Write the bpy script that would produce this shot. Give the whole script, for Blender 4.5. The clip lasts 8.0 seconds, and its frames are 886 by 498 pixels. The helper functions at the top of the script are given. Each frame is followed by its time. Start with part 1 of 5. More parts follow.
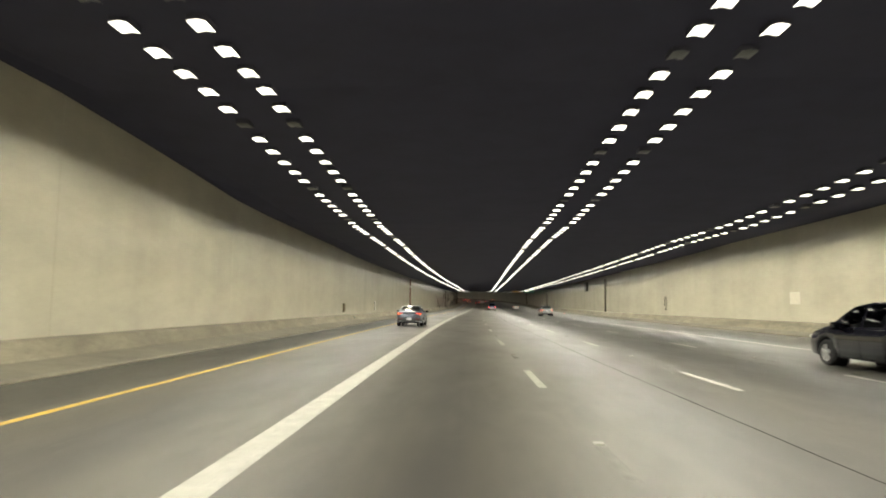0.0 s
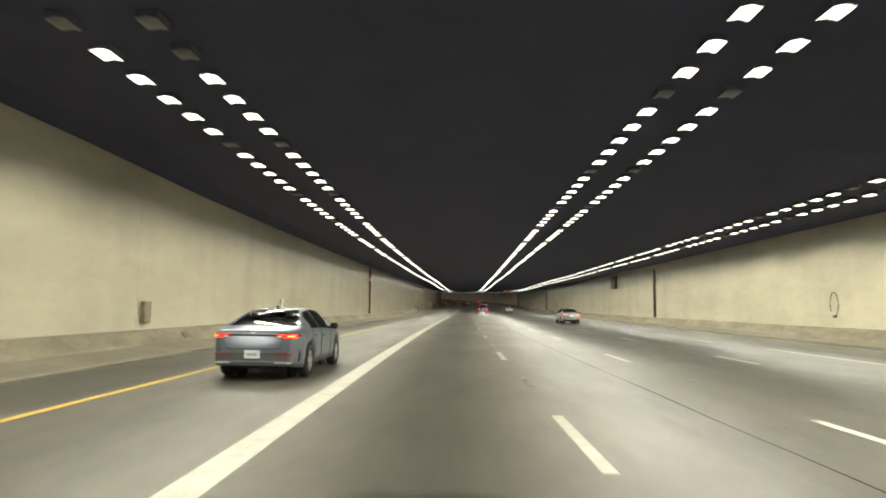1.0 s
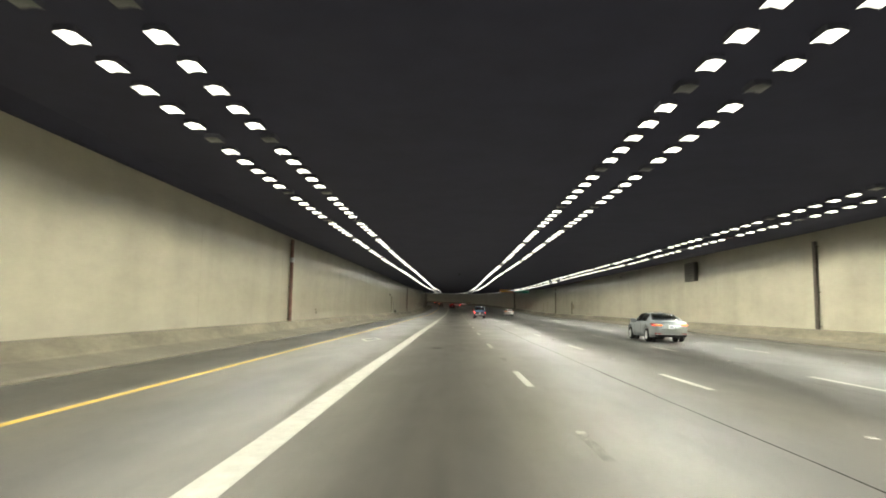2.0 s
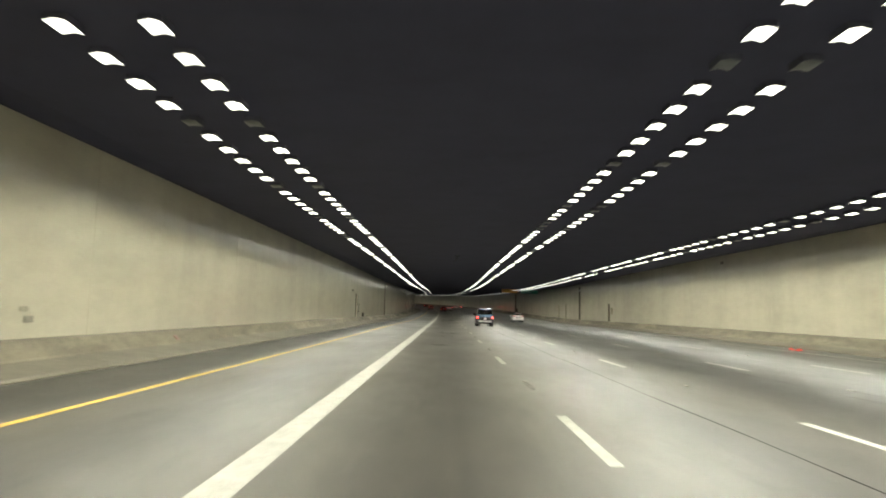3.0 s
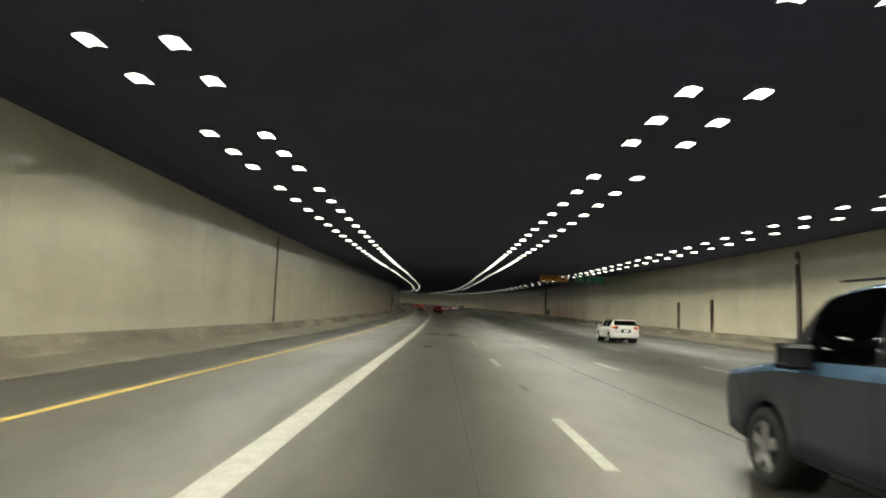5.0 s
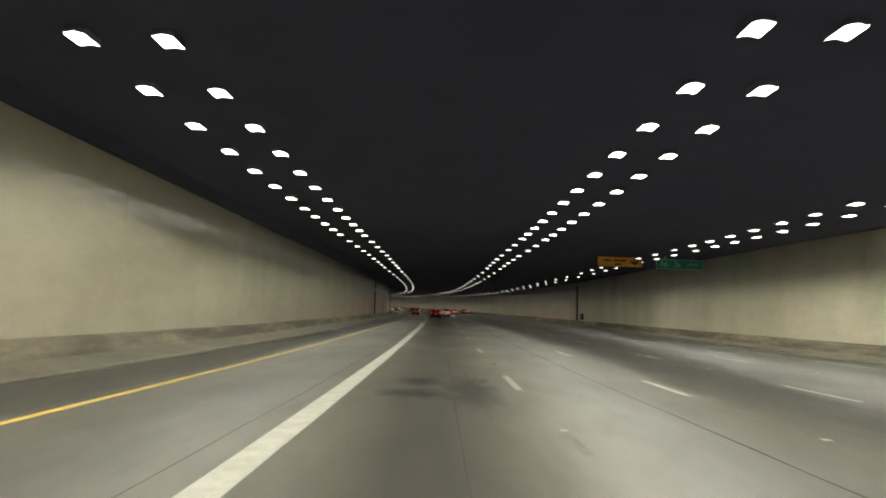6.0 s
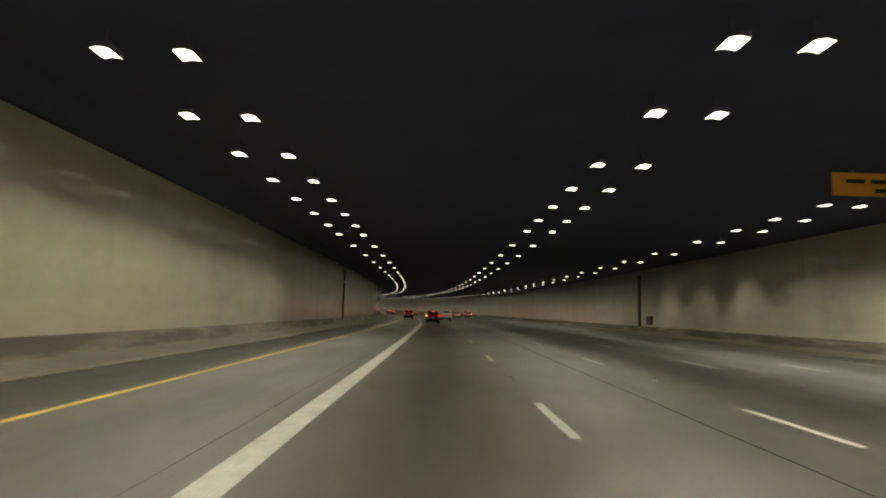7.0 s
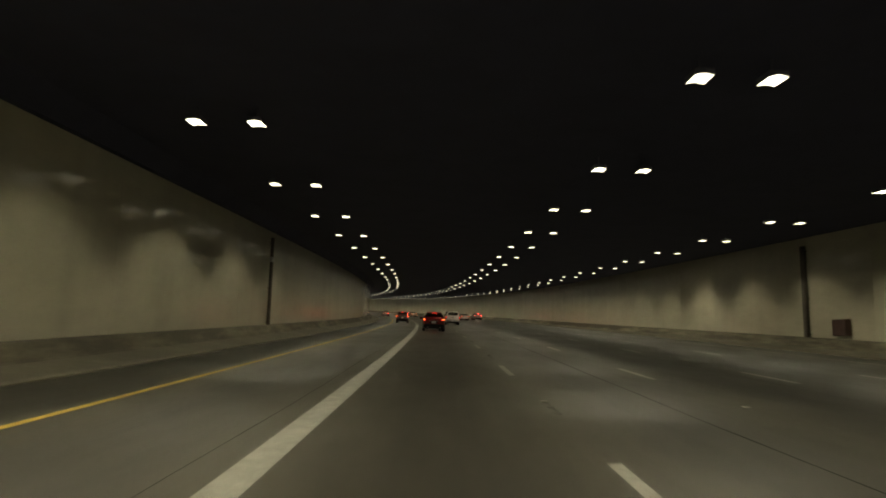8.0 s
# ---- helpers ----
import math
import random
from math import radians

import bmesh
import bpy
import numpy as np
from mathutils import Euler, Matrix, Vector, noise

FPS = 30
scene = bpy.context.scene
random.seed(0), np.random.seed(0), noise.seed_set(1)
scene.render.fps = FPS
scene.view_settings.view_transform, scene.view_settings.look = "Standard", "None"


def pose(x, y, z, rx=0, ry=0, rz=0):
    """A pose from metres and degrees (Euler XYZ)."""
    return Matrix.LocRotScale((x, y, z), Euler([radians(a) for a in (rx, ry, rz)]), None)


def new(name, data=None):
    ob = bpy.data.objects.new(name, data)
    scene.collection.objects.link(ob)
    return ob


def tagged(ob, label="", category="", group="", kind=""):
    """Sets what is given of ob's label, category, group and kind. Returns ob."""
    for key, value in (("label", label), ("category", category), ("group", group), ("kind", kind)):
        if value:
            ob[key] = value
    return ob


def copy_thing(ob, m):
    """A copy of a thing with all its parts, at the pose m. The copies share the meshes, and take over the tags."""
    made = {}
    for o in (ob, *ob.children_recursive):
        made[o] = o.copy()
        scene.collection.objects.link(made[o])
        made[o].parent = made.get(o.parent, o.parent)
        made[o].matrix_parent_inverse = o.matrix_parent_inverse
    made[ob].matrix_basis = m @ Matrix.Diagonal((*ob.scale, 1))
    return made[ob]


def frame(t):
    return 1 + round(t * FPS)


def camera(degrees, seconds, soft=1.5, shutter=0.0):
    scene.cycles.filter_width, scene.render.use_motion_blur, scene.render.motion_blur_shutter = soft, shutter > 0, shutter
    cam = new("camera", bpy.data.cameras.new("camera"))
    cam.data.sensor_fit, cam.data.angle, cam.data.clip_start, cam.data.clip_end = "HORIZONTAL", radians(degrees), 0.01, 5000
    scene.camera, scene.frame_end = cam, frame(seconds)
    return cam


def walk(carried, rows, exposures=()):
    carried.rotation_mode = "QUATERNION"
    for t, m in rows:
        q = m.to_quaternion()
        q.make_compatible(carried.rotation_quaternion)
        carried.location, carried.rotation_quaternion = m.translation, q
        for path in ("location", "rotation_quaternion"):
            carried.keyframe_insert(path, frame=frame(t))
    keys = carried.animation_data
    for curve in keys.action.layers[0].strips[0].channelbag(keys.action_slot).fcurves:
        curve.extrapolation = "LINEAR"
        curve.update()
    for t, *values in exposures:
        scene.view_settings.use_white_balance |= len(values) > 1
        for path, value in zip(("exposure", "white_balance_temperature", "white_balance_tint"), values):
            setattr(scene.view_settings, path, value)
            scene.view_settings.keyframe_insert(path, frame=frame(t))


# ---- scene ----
import functools

# The tunnel follows a gently bending line: s runs along it, u across it (to the right), z up.
KNOT = np.arange(-40.0, 521.0, 40.0)
BEND = [0.016, -0.253, -0.525, -0.166, 0.100, -0.044, 0.029, 0.302, 0.788, 1.220, 1.656, 1.963, 2.184, 2.354, 2.501]
RISE = [-0.003, 0.025, -0.045, 0.093, 0.417, 0.042, 1.536, 1.711, 1.675, 2.026, 2.212, 2.333, 2.421, 2.488, 2.546]
ST = np.arange(-60.0, 820.0, 2.0)


def run_sum(v):
    return np.concatenate([[0.0], np.cumsum(v)])


_k = np.interp(ST, KNOT, BEND) * 1e-3
_g = np.interp(ST, KNOT, RISE) * 1e-2
HEAD = run_sum(_k[1:] + _k[:-1])
HEAD -= HEAD[30]
_m = (HEAD[1:] + HEAD[:-1]) / 2
LX, LY, LZ = run_sum(-2 * np.sin(_m)), run_sum(2 * np.cos(_m)), run_sum(_g[1:] + _g[:-1])
LX, LY, LZ = LX - LX[30], LY - LY[30], LZ - LZ[30]
# the ceiling's height along its edges (over the walls) and along the lamp rows
EDGE_S = [-10, -1, 5, 13, 22, 31, 40, 55, 80, 100, 130, 200, 300, 400]
EDGE_Z = [0.75, 0.86, 0.57, 0.06, 0.0, -0.02, -0.17, -0.2, -0.19, -0.08, -0.03, -0.019, 0.086, 0.034]
CEIL_S = [-10, 0, 10, 20, 30, 40, 55, 70, 85, 100, 120, 200, 207, 217, 225, 233, 300, 400]
CEIL_Z = [0.60, 0.847, 0.395, 0.095, 0.138, 0.038, -0.049, -0.084, -0.075, -0.126, -0.04, 0.02, 0.06, 0.15, 0.13, 0.05, 0.1, 0.064]


def heading(s):
    return float(np.interp(s, ST, HEAD))


def P(s, u, z=0.0):
    h = heading(s)
    return Vector((float(np.interp(s, ST, LX)) + u * math.cos(h), float(np.interp(s, ST, LY)) + u * math.sin(h), float(np.interp(s, ST, LZ)) + z))


def at(s, u, z=0.0, turn=0.0):
    """A pose on the road, facing along it."""
    v = P(s, u, z)
    slope = math.degrees(math.atan(float(np.interp(s, KNOT, RISE)) * 1e-2))
    return Matrix.Translation(v) @ pose(0, 0, 0, 0, 0, math.degrees(heading(s)) + turn) @ pose(0, 0, 0, slope, 0, 0)


def ceil_off(s):
    return float(np.interp(s, CEIL_S, CEIL_Z))


def edge_off(s):
    return float(np.interp(s, EDGE_S, EDGE_Z))


def outer(s):
    """1 in the outer tunnel, where the ceiling leans and its lamp rows run a little farther right; 0 in the inner tunnel."""
    return float(np.interp(s, [105, 130], [1.0, 0.0]))


def lean(s, u):
    """How far the leaning ceiling lies above its middle height."""
    return outer(s) * float(np.interp(u, [-3.4, 7.4, 12.0, 17.3], [-0.139, 0.139, 0.139, 0.0]))


def lift(s):
    """The ceiling steps up a little in the inner tunnel, where the signs hang."""
    return float(np.interp(s, [194, 204], [0.0, 0.3]))


def east(s):
    """How far the right-hand wall stands from the line."""
    return 22.68 + float(np.interp(s, [0, 60, 120, 180, 240, 300], [-0.921, -0.706, 0.264, 0.390, 0.470, 0.482]))


# ---- camera ----
EYE = 1.518
#        t      s       u      yaw    pitch  roll
DRIVE = [
    (0.00, -14.636, 2.180, 1.963, 5.220, -0.901),
    (0.25, -7.158, 2.206, 1.663, 5.311, -0.834),
    (0.50, 0.355, 2.217, 1.387, 5.371, -0.768),
    (0.75, 7.920, 2.204, 1.154, 5.381, -0.705),
    (1.00, 15.488, 2.174, 0.967, 5.378, -0.655),
    (1.25, 23.006, 2.137, 0.825, 5.402, -0.624),
    (1.50, 30.485, 2.097, 0.721, 5.455, -0.604),
    (1.75, 37.954, 2.054, 0.643, 5.528, -0.579),
    (2.00, 45.437, 2.012, 0.583, 5.613, -0.536),
    (2.25, 52.964, 1.970, 0.531, 5.702, -0.461),
    (2.50, 60.561, 1.931, 0.478, 5.788, -0.340),
    (2.75, 68.231, 1.897, 0.419, 5.863, -0.169),
    (3.00, 75.887, 1.874, 0.372, 5.934, 0.018),
    (3.25, 83.455, 1.865, 0.353, 5.995, 0.184),
    (3.50, 91.017, 1.862, 0.342, 5.996, 0.336),
    (3.75, 98.664, 1.858, 0.317, 5.908, 0.478),
    (4.00, 106.376, 1.856, 0.279, 5.826, 0.573),
    (4.25, 114.107, 1.861, 0.234, 5.845, 0.589),
    (4.50, 121.798, 1.871, 0.186, 5.924, 0.570),
    (4.75, 129.402, 1.880, 0.138, 6.007, 0.565),
    (5.00, 136.925, 1.888, 0.094, 6.087, 0.574),
    (5.25, 144.386, 1.896, 0.058, 6.173, 0.585),
    (5.50, 151.803, 1.906, 0.033, 6.272, 0.585),
    (5.75, 159.196, 1.917, 0.022, 6.392, 0.564),
    (6.00, 166.583, 1.932, 0.030, 6.540, 0.509),
    (6.25, 173.983, 1.949, 0.053, 6.710, 0.419),
    (6.50, 181.419, 1.956, 0.059, 6.829, 0.337),
    (6.75, 188.896, 1.942, 0.023, 6.846, 0.305),
    (7.00, 196.337, 1.907, -0.038, 6.840, 0.315),
    (7.25, 203.665, 1.858, -0.093, 6.892, 0.340),
    (7.50, 210.871, 1.816, -0.102, 6.963, 0.322),
    (7.75, 217.969, 1.800, -0.038, 6.998, 0.215),
    (8.00, 225.010, 1.801, 0.070, 7.007, 0.055),
]
cam = camera(71.83, 8.0, soft=1.8, shutter=0.12)
walk(cam, [(t, Matrix.Translation(P(s, u, EYE)) @ pose(0, 0, 0, 90 + pitch, 0, math.degrees(heading(s)) + yaw) @ pose(0, 0, 0, 0, 0, 1.494 + roll))
           for t, s, u, yaw, pitch, roll in DRIVE],
     exposures=[(0.0, 0.14, 6450, 10), (1.0, 0.3, 6500, 8), (2.5, 0.28, 6200, 8), (3.5, 0.46, 6300, 5), (4.5, 0.76, 6300, 7), (6.0, 1.1, 6300, 7), (6.5, 1.3, 6350, 7), (7.0, 1.28, 6700, 5), (7.5, 1.16, 7400, 2), (8.0, 1.2, 7600, 2)])

# ---- light: a closed tunnel, lit by its ceiling luminaires ----
world = bpy.data.worlds.new("world")
scene.world = world
world.use_nodes = True
world.node_tree.nodes["Background"].inputs["Color"].default_value = (0.5, 0.6, 0.8, 1)
world.node_tree.nodes["Background"].inputs["Strength"].default_value = 0.0
LAMP_COLOUR = (1.0, 0.955, 0.80)
LENS_GLOW = 4.8
LAMP_WATTS = 272.0
BEAM_BLEND = 0.12
BEAM_NARROW = 2.2


# ---- materials ----
def material(name, colour=(0.5, 0.5, 0.5), rough=0.6, metal=0.0, emit=None, strength=0.0, coat=0.0, alpha=1.0):
    m = bpy.data.materials.new(name)
    m.use_nodes = True
    b = m.node_tree.nodes["Principled BSDF"]
    b.inputs["Base Color"].default_value = (*colour, 1)
    b.inputs["Roughness"].default_value = rough
    b.inputs["Metallic"].default_value = metal
    b.inputs["Coat Weight"].default_value = coat
    b.inputs["Coat Roughness"].default_value = 0.06
    if emit:
        b.inputs["Emission Color"].default_value = (*emit, 1)
        b.inputs["Emission Strength"].default_value = strength
    return m


class Nodes:
    """Short names for building node trees."""

    def __init__(self, m):
        self.t = m.node_tree
        self.b = self.t.nodes["Principled BSDF"]

    def link(self, a, b):
        self.t.links.new(a, b)

    def uv(self, scale):
        c = self.t.nodes.new("ShaderNodeTexCoord")
        mp = self.t.nodes.new("ShaderNodeMapping")
        mp.inputs["Scale"].default_value = scale
        self.link(c.outputs["UV"], mp.inputs["Vector"])
        return mp.outputs["Vector"]

    def obj(self, scale):
        c = self.t.nodes.new("ShaderNodeTexCoord")
        mp = self.t.nodes.new("ShaderNodeMapping")
        mp.inputs["Scale"].default_value = scale
        self.link(c.outputs["Object"], mp.inputs["Vector"])
        return mp.outputs["Vector"]

    def noise(self, vec, scale=1.0, detail=4.0, rough=0.55):
        n = self.t.nodes.new("ShaderNodeTexNoise")
        n.inputs["Scale"].default_value = scale
        n.inputs["Detail"].default_value = detail
        n.inputs["Roughness"].default_value = rough
        self.link(vec, n.inputs["Vector"])
        return n.outputs["Fac"]

    def ramp(self, fac, stops):
        r = self.t.nodes.new("ShaderNodeValToRGB")
        e = r.color_ramp.elements
        e[0].position, e[0].color = stops[0][0], (*stops[0][1], 1)
        e[1].position, e[1].color = stops[-1][0], (*stops[-1][1], 1)
        for p, c in stops[1:-1]:
            e.new(p).color = (*c, 1)
        self.link(fac, r.inputs["Fac"])
        return r.outputs["Color"]

    def mix(self, a, b, fac, mode="MIX"):
        n = self.t.nodes.new("ShaderNodeMix")
        n.data_type, n.blend_type = "RGBA", mode
        for sock, v in ((n.inputs["Factor"], fac), (n.inputs["A"], a), (n.inputs["B"], b)):
            if isinstance(v, (int, float)):
                sock.default_value = v
            elif isinstance(v, tuple):
                sock.default_value = (*v, 1)
            else:
                self.link(v, sock)
        return n.outputs["Result"]

    def maths(self, op, a, b=0.0):
        n = self.t.nodes.new("ShaderNodeMath")
        n.operation = op
        for sock, v in zip(n.inputs, (a, b)):
            if isinstance(v, (int, float)):
                sock.default_value = v
            else:
                self.link(v, sock)
        return n.outputs["Value"]

    def bump(self, height, strength=0.3, distance=0.02):
        n = self.t.nodes.new("ShaderNodeBump")
        n.inputs["Strength"].default_value = strength
        n.inputs["Distance"].default_value = distance
        self.link(height, n.inputs["Height"])
        self.link(n.outputs["Normal"], self.b.inputs["Normal"])

    def colour(self, c):
        self.link(c, self.b.inputs["Base Color"])


def grey(v):
    return (v, v, v)


def concrete(name, base, dirt, streak=0.5, rough=0.75):
    """Painted concrete with drips, blotches and a fine grain; the map runs along the wall and up it, in metres."""
    m = material(name, base, rough)
    n = Nodes(m)
    drips = n.ramp(n.noise(n.uv((0.35, 0.08, 1)), 1.0, 5.0, 0.5), [(0.42, grey(0.0)), (0.8, grey(1.0))])
    smear = n.ramp(n.noise(n.uv((0.22, 0.75, 1)), 1.0, 6.0, 0.62), [(0.4, grey(0.0)), (0.7, grey(1.0))])
    blotch = n.ramp(n.noise(n.uv((0.10, 0.26, 1)), 1.0, 5.0, 0.58), [(0.38, grey(0.0)), (0.68, grey(1.0))])
    fine = n.noise(n.uv((1, 1, 1)), 14.0, 5.0, 0.7)
    mid = n.noise(n.uv((1.1, 2.2, 1)), 1.0, 6.0, 0.65)
    c = n.mix(base, dirt, n.maths("MULTIPLY", drips, streak))
    soot = n.ramp(n.noise(n.uv((0.25, 0.06, 1)), 1.0, 4.0, 0.5), [(0.5, grey(0.0)), (0.68, grey(1.0))])
    where = n.ramp(n.noise(n.uv((0.035, 0.02, 1)), 1.0, 2.0, 0.5), [(0.42, grey(0.0)), (0.6, grey(1.0))])
    c = n.mix(c, tuple(x * 0.75 for x in dirt), n.maths("MULTIPLY", n.maths("MULTIPLY", soot, where), 0.35))
    c = n.mix(c, tuple(x * 0.72 for x in base), n.maths("MULTIPLY", blotch, 0.6))
    c = n.mix(c, tuple(min(0.85, x * 1.12) for x in base), n.maths("MULTIPLY", smear, 0.45))
    c = n.mix(c, n.ramp(mid, [(0.3, grey(0.92)), (0.6, grey(1.0))]), 1.0, "MULTIPLY")
    c = n.mix(c, n.ramp(fine, [(0.3, grey(0.93)), (0.7, grey(1.0))]), 1.0, "MULTIPLY")
    n.colour(c)
    n.bump(fine, 0.06, 0.01)
    return m


WALL = concrete("painted_wall", (0.505, 0.473, 0.355), (0.235, 0.216, 0.156), 0.55, 0.38)
_b = WALL.node_tree.nodes["Principled BSDF"]
_b.inputs["IOR"].default_value = 1.6
_b.inputs["Coat Weight"].default_value, _b.inputs["Coat IOR"].default_value = 1.0, 1.9
_b.inputs["Coat Roughness"].default_value = 0.14


def grimy(name, base, dirt, soot=0.0):
    """Bare concrete, blotched with road grime; soot: how strong the dark patches grow deep in the tunnel."""
    m = material(name, base, 0.85)
    n = Nodes(m)
    big = n.ramp(n.noise(n.uv((0.3, 1.1, 1)), 1.0, 7.0, 0.65), [(0.4, grey(0.0)), (0.6, grey(1.0))])
    small = n.ramp(n.noise(n.uv((2.2, 4.0, 1)), 1.0, 6.0, 0.7), [(0.4, grey(0.0)), (0.75, grey(1.0))])
    fine = n.noise(n.uv((1, 1, 1)), 18.0, 5.0, 0.7)
    c = n.mix(base, dirt, n.maths("MULTIPLY", big, 0.55))
    c = n.mix(c, tuple(x * 0.55 for x in dirt), n.maths("MULTIPLY", small, 0.35))
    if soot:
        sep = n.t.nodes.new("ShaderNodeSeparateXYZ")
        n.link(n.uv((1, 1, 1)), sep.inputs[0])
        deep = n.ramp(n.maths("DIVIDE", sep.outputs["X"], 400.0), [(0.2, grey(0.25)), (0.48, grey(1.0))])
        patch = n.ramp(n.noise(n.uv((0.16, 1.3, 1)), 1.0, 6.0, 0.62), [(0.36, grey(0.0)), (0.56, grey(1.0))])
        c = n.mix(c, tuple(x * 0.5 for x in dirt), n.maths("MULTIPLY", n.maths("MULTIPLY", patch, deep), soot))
    n.colour(n.mix(c, n.ramp(fine, [(0.3, grey(0.8)), (0.7, grey(1.05))]), 1.0, "MULTIPLY"))
    n.bump(n.maths("ADD", fine, small), 0.35, 0.015)
    return m


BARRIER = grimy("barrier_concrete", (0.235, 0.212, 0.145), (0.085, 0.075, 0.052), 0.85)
KERB = grimy("kerb_concrete", (0.165, 0.15, 0.106), (0.09, 0.08, 0.057), 0.3)


def asphalt():
    m = material("asphalt", (0.12, 0.11, 0.1), 0.55)
    n = Nodes(m)
    flat = n.uv((1, 1, 1))
    sep = n.t.nodes.new("ShaderNodeSeparateXYZ")
    n.link(flat, sep.inputs[0])
    across = sep.outputs["X"]
    # an oily band in the middle of every lane, paler wheel tracks beside it
    phase = n.maths("MULTIPLY", n.maths("ADD", across, 1.83), 2 * math.pi / 3.655)
    band = n.maths("POWER", n.maths("ADD", n.maths("MULTIPLY", n.maths("COSINE", phase), -0.5), 0.5), 1.0)
    lane = n.ramp(band, [(0.0, grey(0.0)), (1.0, grey(1.0))])
    long_noise = n.noise(n.uv((1.6, 0.035, 1)), 1.0, 5.0, 0.6)
    band_amount = n.maths("MULTIPLY", n.maths("SUBTRACT", 1.0, lane), n.maths("MULTIPLY", long_noise, 1.5))
    streaks = n.ramp(n.noise(n.uv((5.0, 0.05, 1)), 1.0, 5.0, 0.65), [(0.35, grey(0.0)), (0.7, grey(1.0))])
    blotch = n.ramp(n.noise(n.uv((0.35, 0.12, 1)), 1.0, 6.0, 0.6), [(0.35, grey(0.0)), (0.75, grey(1.0))])
    grain = n.noise(n.uv((1, 1, 1)), 90.0, 3.0, 0.8)
    c = n.mix((0.092, 0.083, 0.062), (0.036, 0.033, 0.027), band_amount)
    c = n.mix(c, (0.108, 0.099, 0.081), n.maths("MULTIPLY", streaks, 0.3))
    c = n.mix(c, (0.045, 0.041, 0.036), n.maths("MULTIPLY", blotch, 0.3))
    # lanes differ in tone, partly headlight glow painted in: inner paler, right darker
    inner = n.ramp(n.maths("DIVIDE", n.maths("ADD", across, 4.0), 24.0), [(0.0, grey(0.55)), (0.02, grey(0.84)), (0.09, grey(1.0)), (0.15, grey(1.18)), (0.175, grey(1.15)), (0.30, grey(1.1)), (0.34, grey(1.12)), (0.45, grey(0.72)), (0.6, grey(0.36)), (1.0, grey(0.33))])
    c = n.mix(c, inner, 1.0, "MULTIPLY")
    # the shoulder beyond the yellow line is an older, darker strip of asphalt
    shoulder = n.ramp(n.maths("MULTIPLY", n.maths("ADD", across, 3.9), 4.0), [(0.0, grey(1.0)), (0.3, grey(0.0))])
    c = n.mix(c, (0.024, 0.0218, 0.0178), n.maths("MULTIPLY", shoulder, 0.9))
    mottle = n.noise(n.uv((2.2, 0.5, 1)), 1.0, 6.0, 0.7)
    c = n.mix(c, n.ramp(mottle, [(0.3, grey(0.74)), (0.5, grey(1.0)), (0.7, grey(1.2))]), 1.0, "MULTIPLY")
    c = n.mix(c, n.ramp(grain, [(0.3, grey(0.66)), (0.7, grey(1.08))]), 1.0, "MULTIPLY")
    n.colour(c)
    n.b.inputs["IOR"].default_value = 1.65
    n.link(n.ramp(blotch, [(0.0, grey(0.4)), (1.0, grey(0.52))]), n.b.inputs["Roughness"])
    n.bump(grain, 0.4, 0.006)
    return m


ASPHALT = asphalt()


def paint(name, colour, wear):
    m = material(name, colour, 0.6)
    n = Nodes(m)
    worn = n.ramp(n.noise(n.obj((1, 1, 1)), 3.0, 8.0, 0.75), [(0.35, grey(1.0)), (0.75, grey(0.0))])
    scuff = n.noise(n.obj((1, 1, 1)), 40.0, 3.0, 0.7)
    c = n.mix(colour, wear, n.maths("SUBTRACT", 1.0, worn))
    n.colour(n.mix(c, n.ramp(scuff, [(0.3, grey(0.75)), (0.65, grey(1.0))]), 1.0, "MULTIPLY"))
    n.bump(scuff, 0.3, 0.004)
    return m


WHITE_PAINT = paint("white_road_paint", (0.49, 0.477, 0.418), (0.31, 0.298, 0.253))
YELLOW_PAINT = paint("yellow_road_paint", (0.62, 0.41, 0.05), (0.36, 0.25, 0.07))


def worn(name, colour, rough=0.7, metal=0.0, spread=0.35, scale=3.0):
    m = material(name, colour, rough, metal)
    n = Nodes(m)
    f = n.noise(n.obj((1, 1, 1)), scale, 6.0, 0.65)
    dark = tuple(x * (1 - spread) for x in colour)
    light = tuple(min(1, x * (1 + spread * 0.6)) for x in colour)
    n.colour(n.ramp(f, [(0.3, dark), (0.55, colour), (0.75, light)]))
    n.bump(f, 0.15, 0.01)
    return m


CEILING = worn("black_ceiling", (0.052, 0.054, 0.086), 0.9, spread=0.12, scale=0.6)
CEILING.node_tree.nodes["Principled BSDF"].inputs["Specular IOR Level"].default_value = 0.15
CASING = worn("black_casing", (0.08, 0.083, 0.115), 0.8, 0.0, 0.15)
def lit_lens(name, glow):
    m = material(name, (0.9, 0.9, 0.85), 0.3, emit=LAMP_COLOUR, strength=glow)
    n = Nodes(m)
    r = n.t.nodes.new("ShaderNodeObjectInfo")
    n.link(n.maths("MULTIPLY", n.maths("ADD", n.maths("MULTIPLY", r.outputs["Random"], 0.7), 0.65), glow), n.b.inputs["Emission Strength"])
    return m


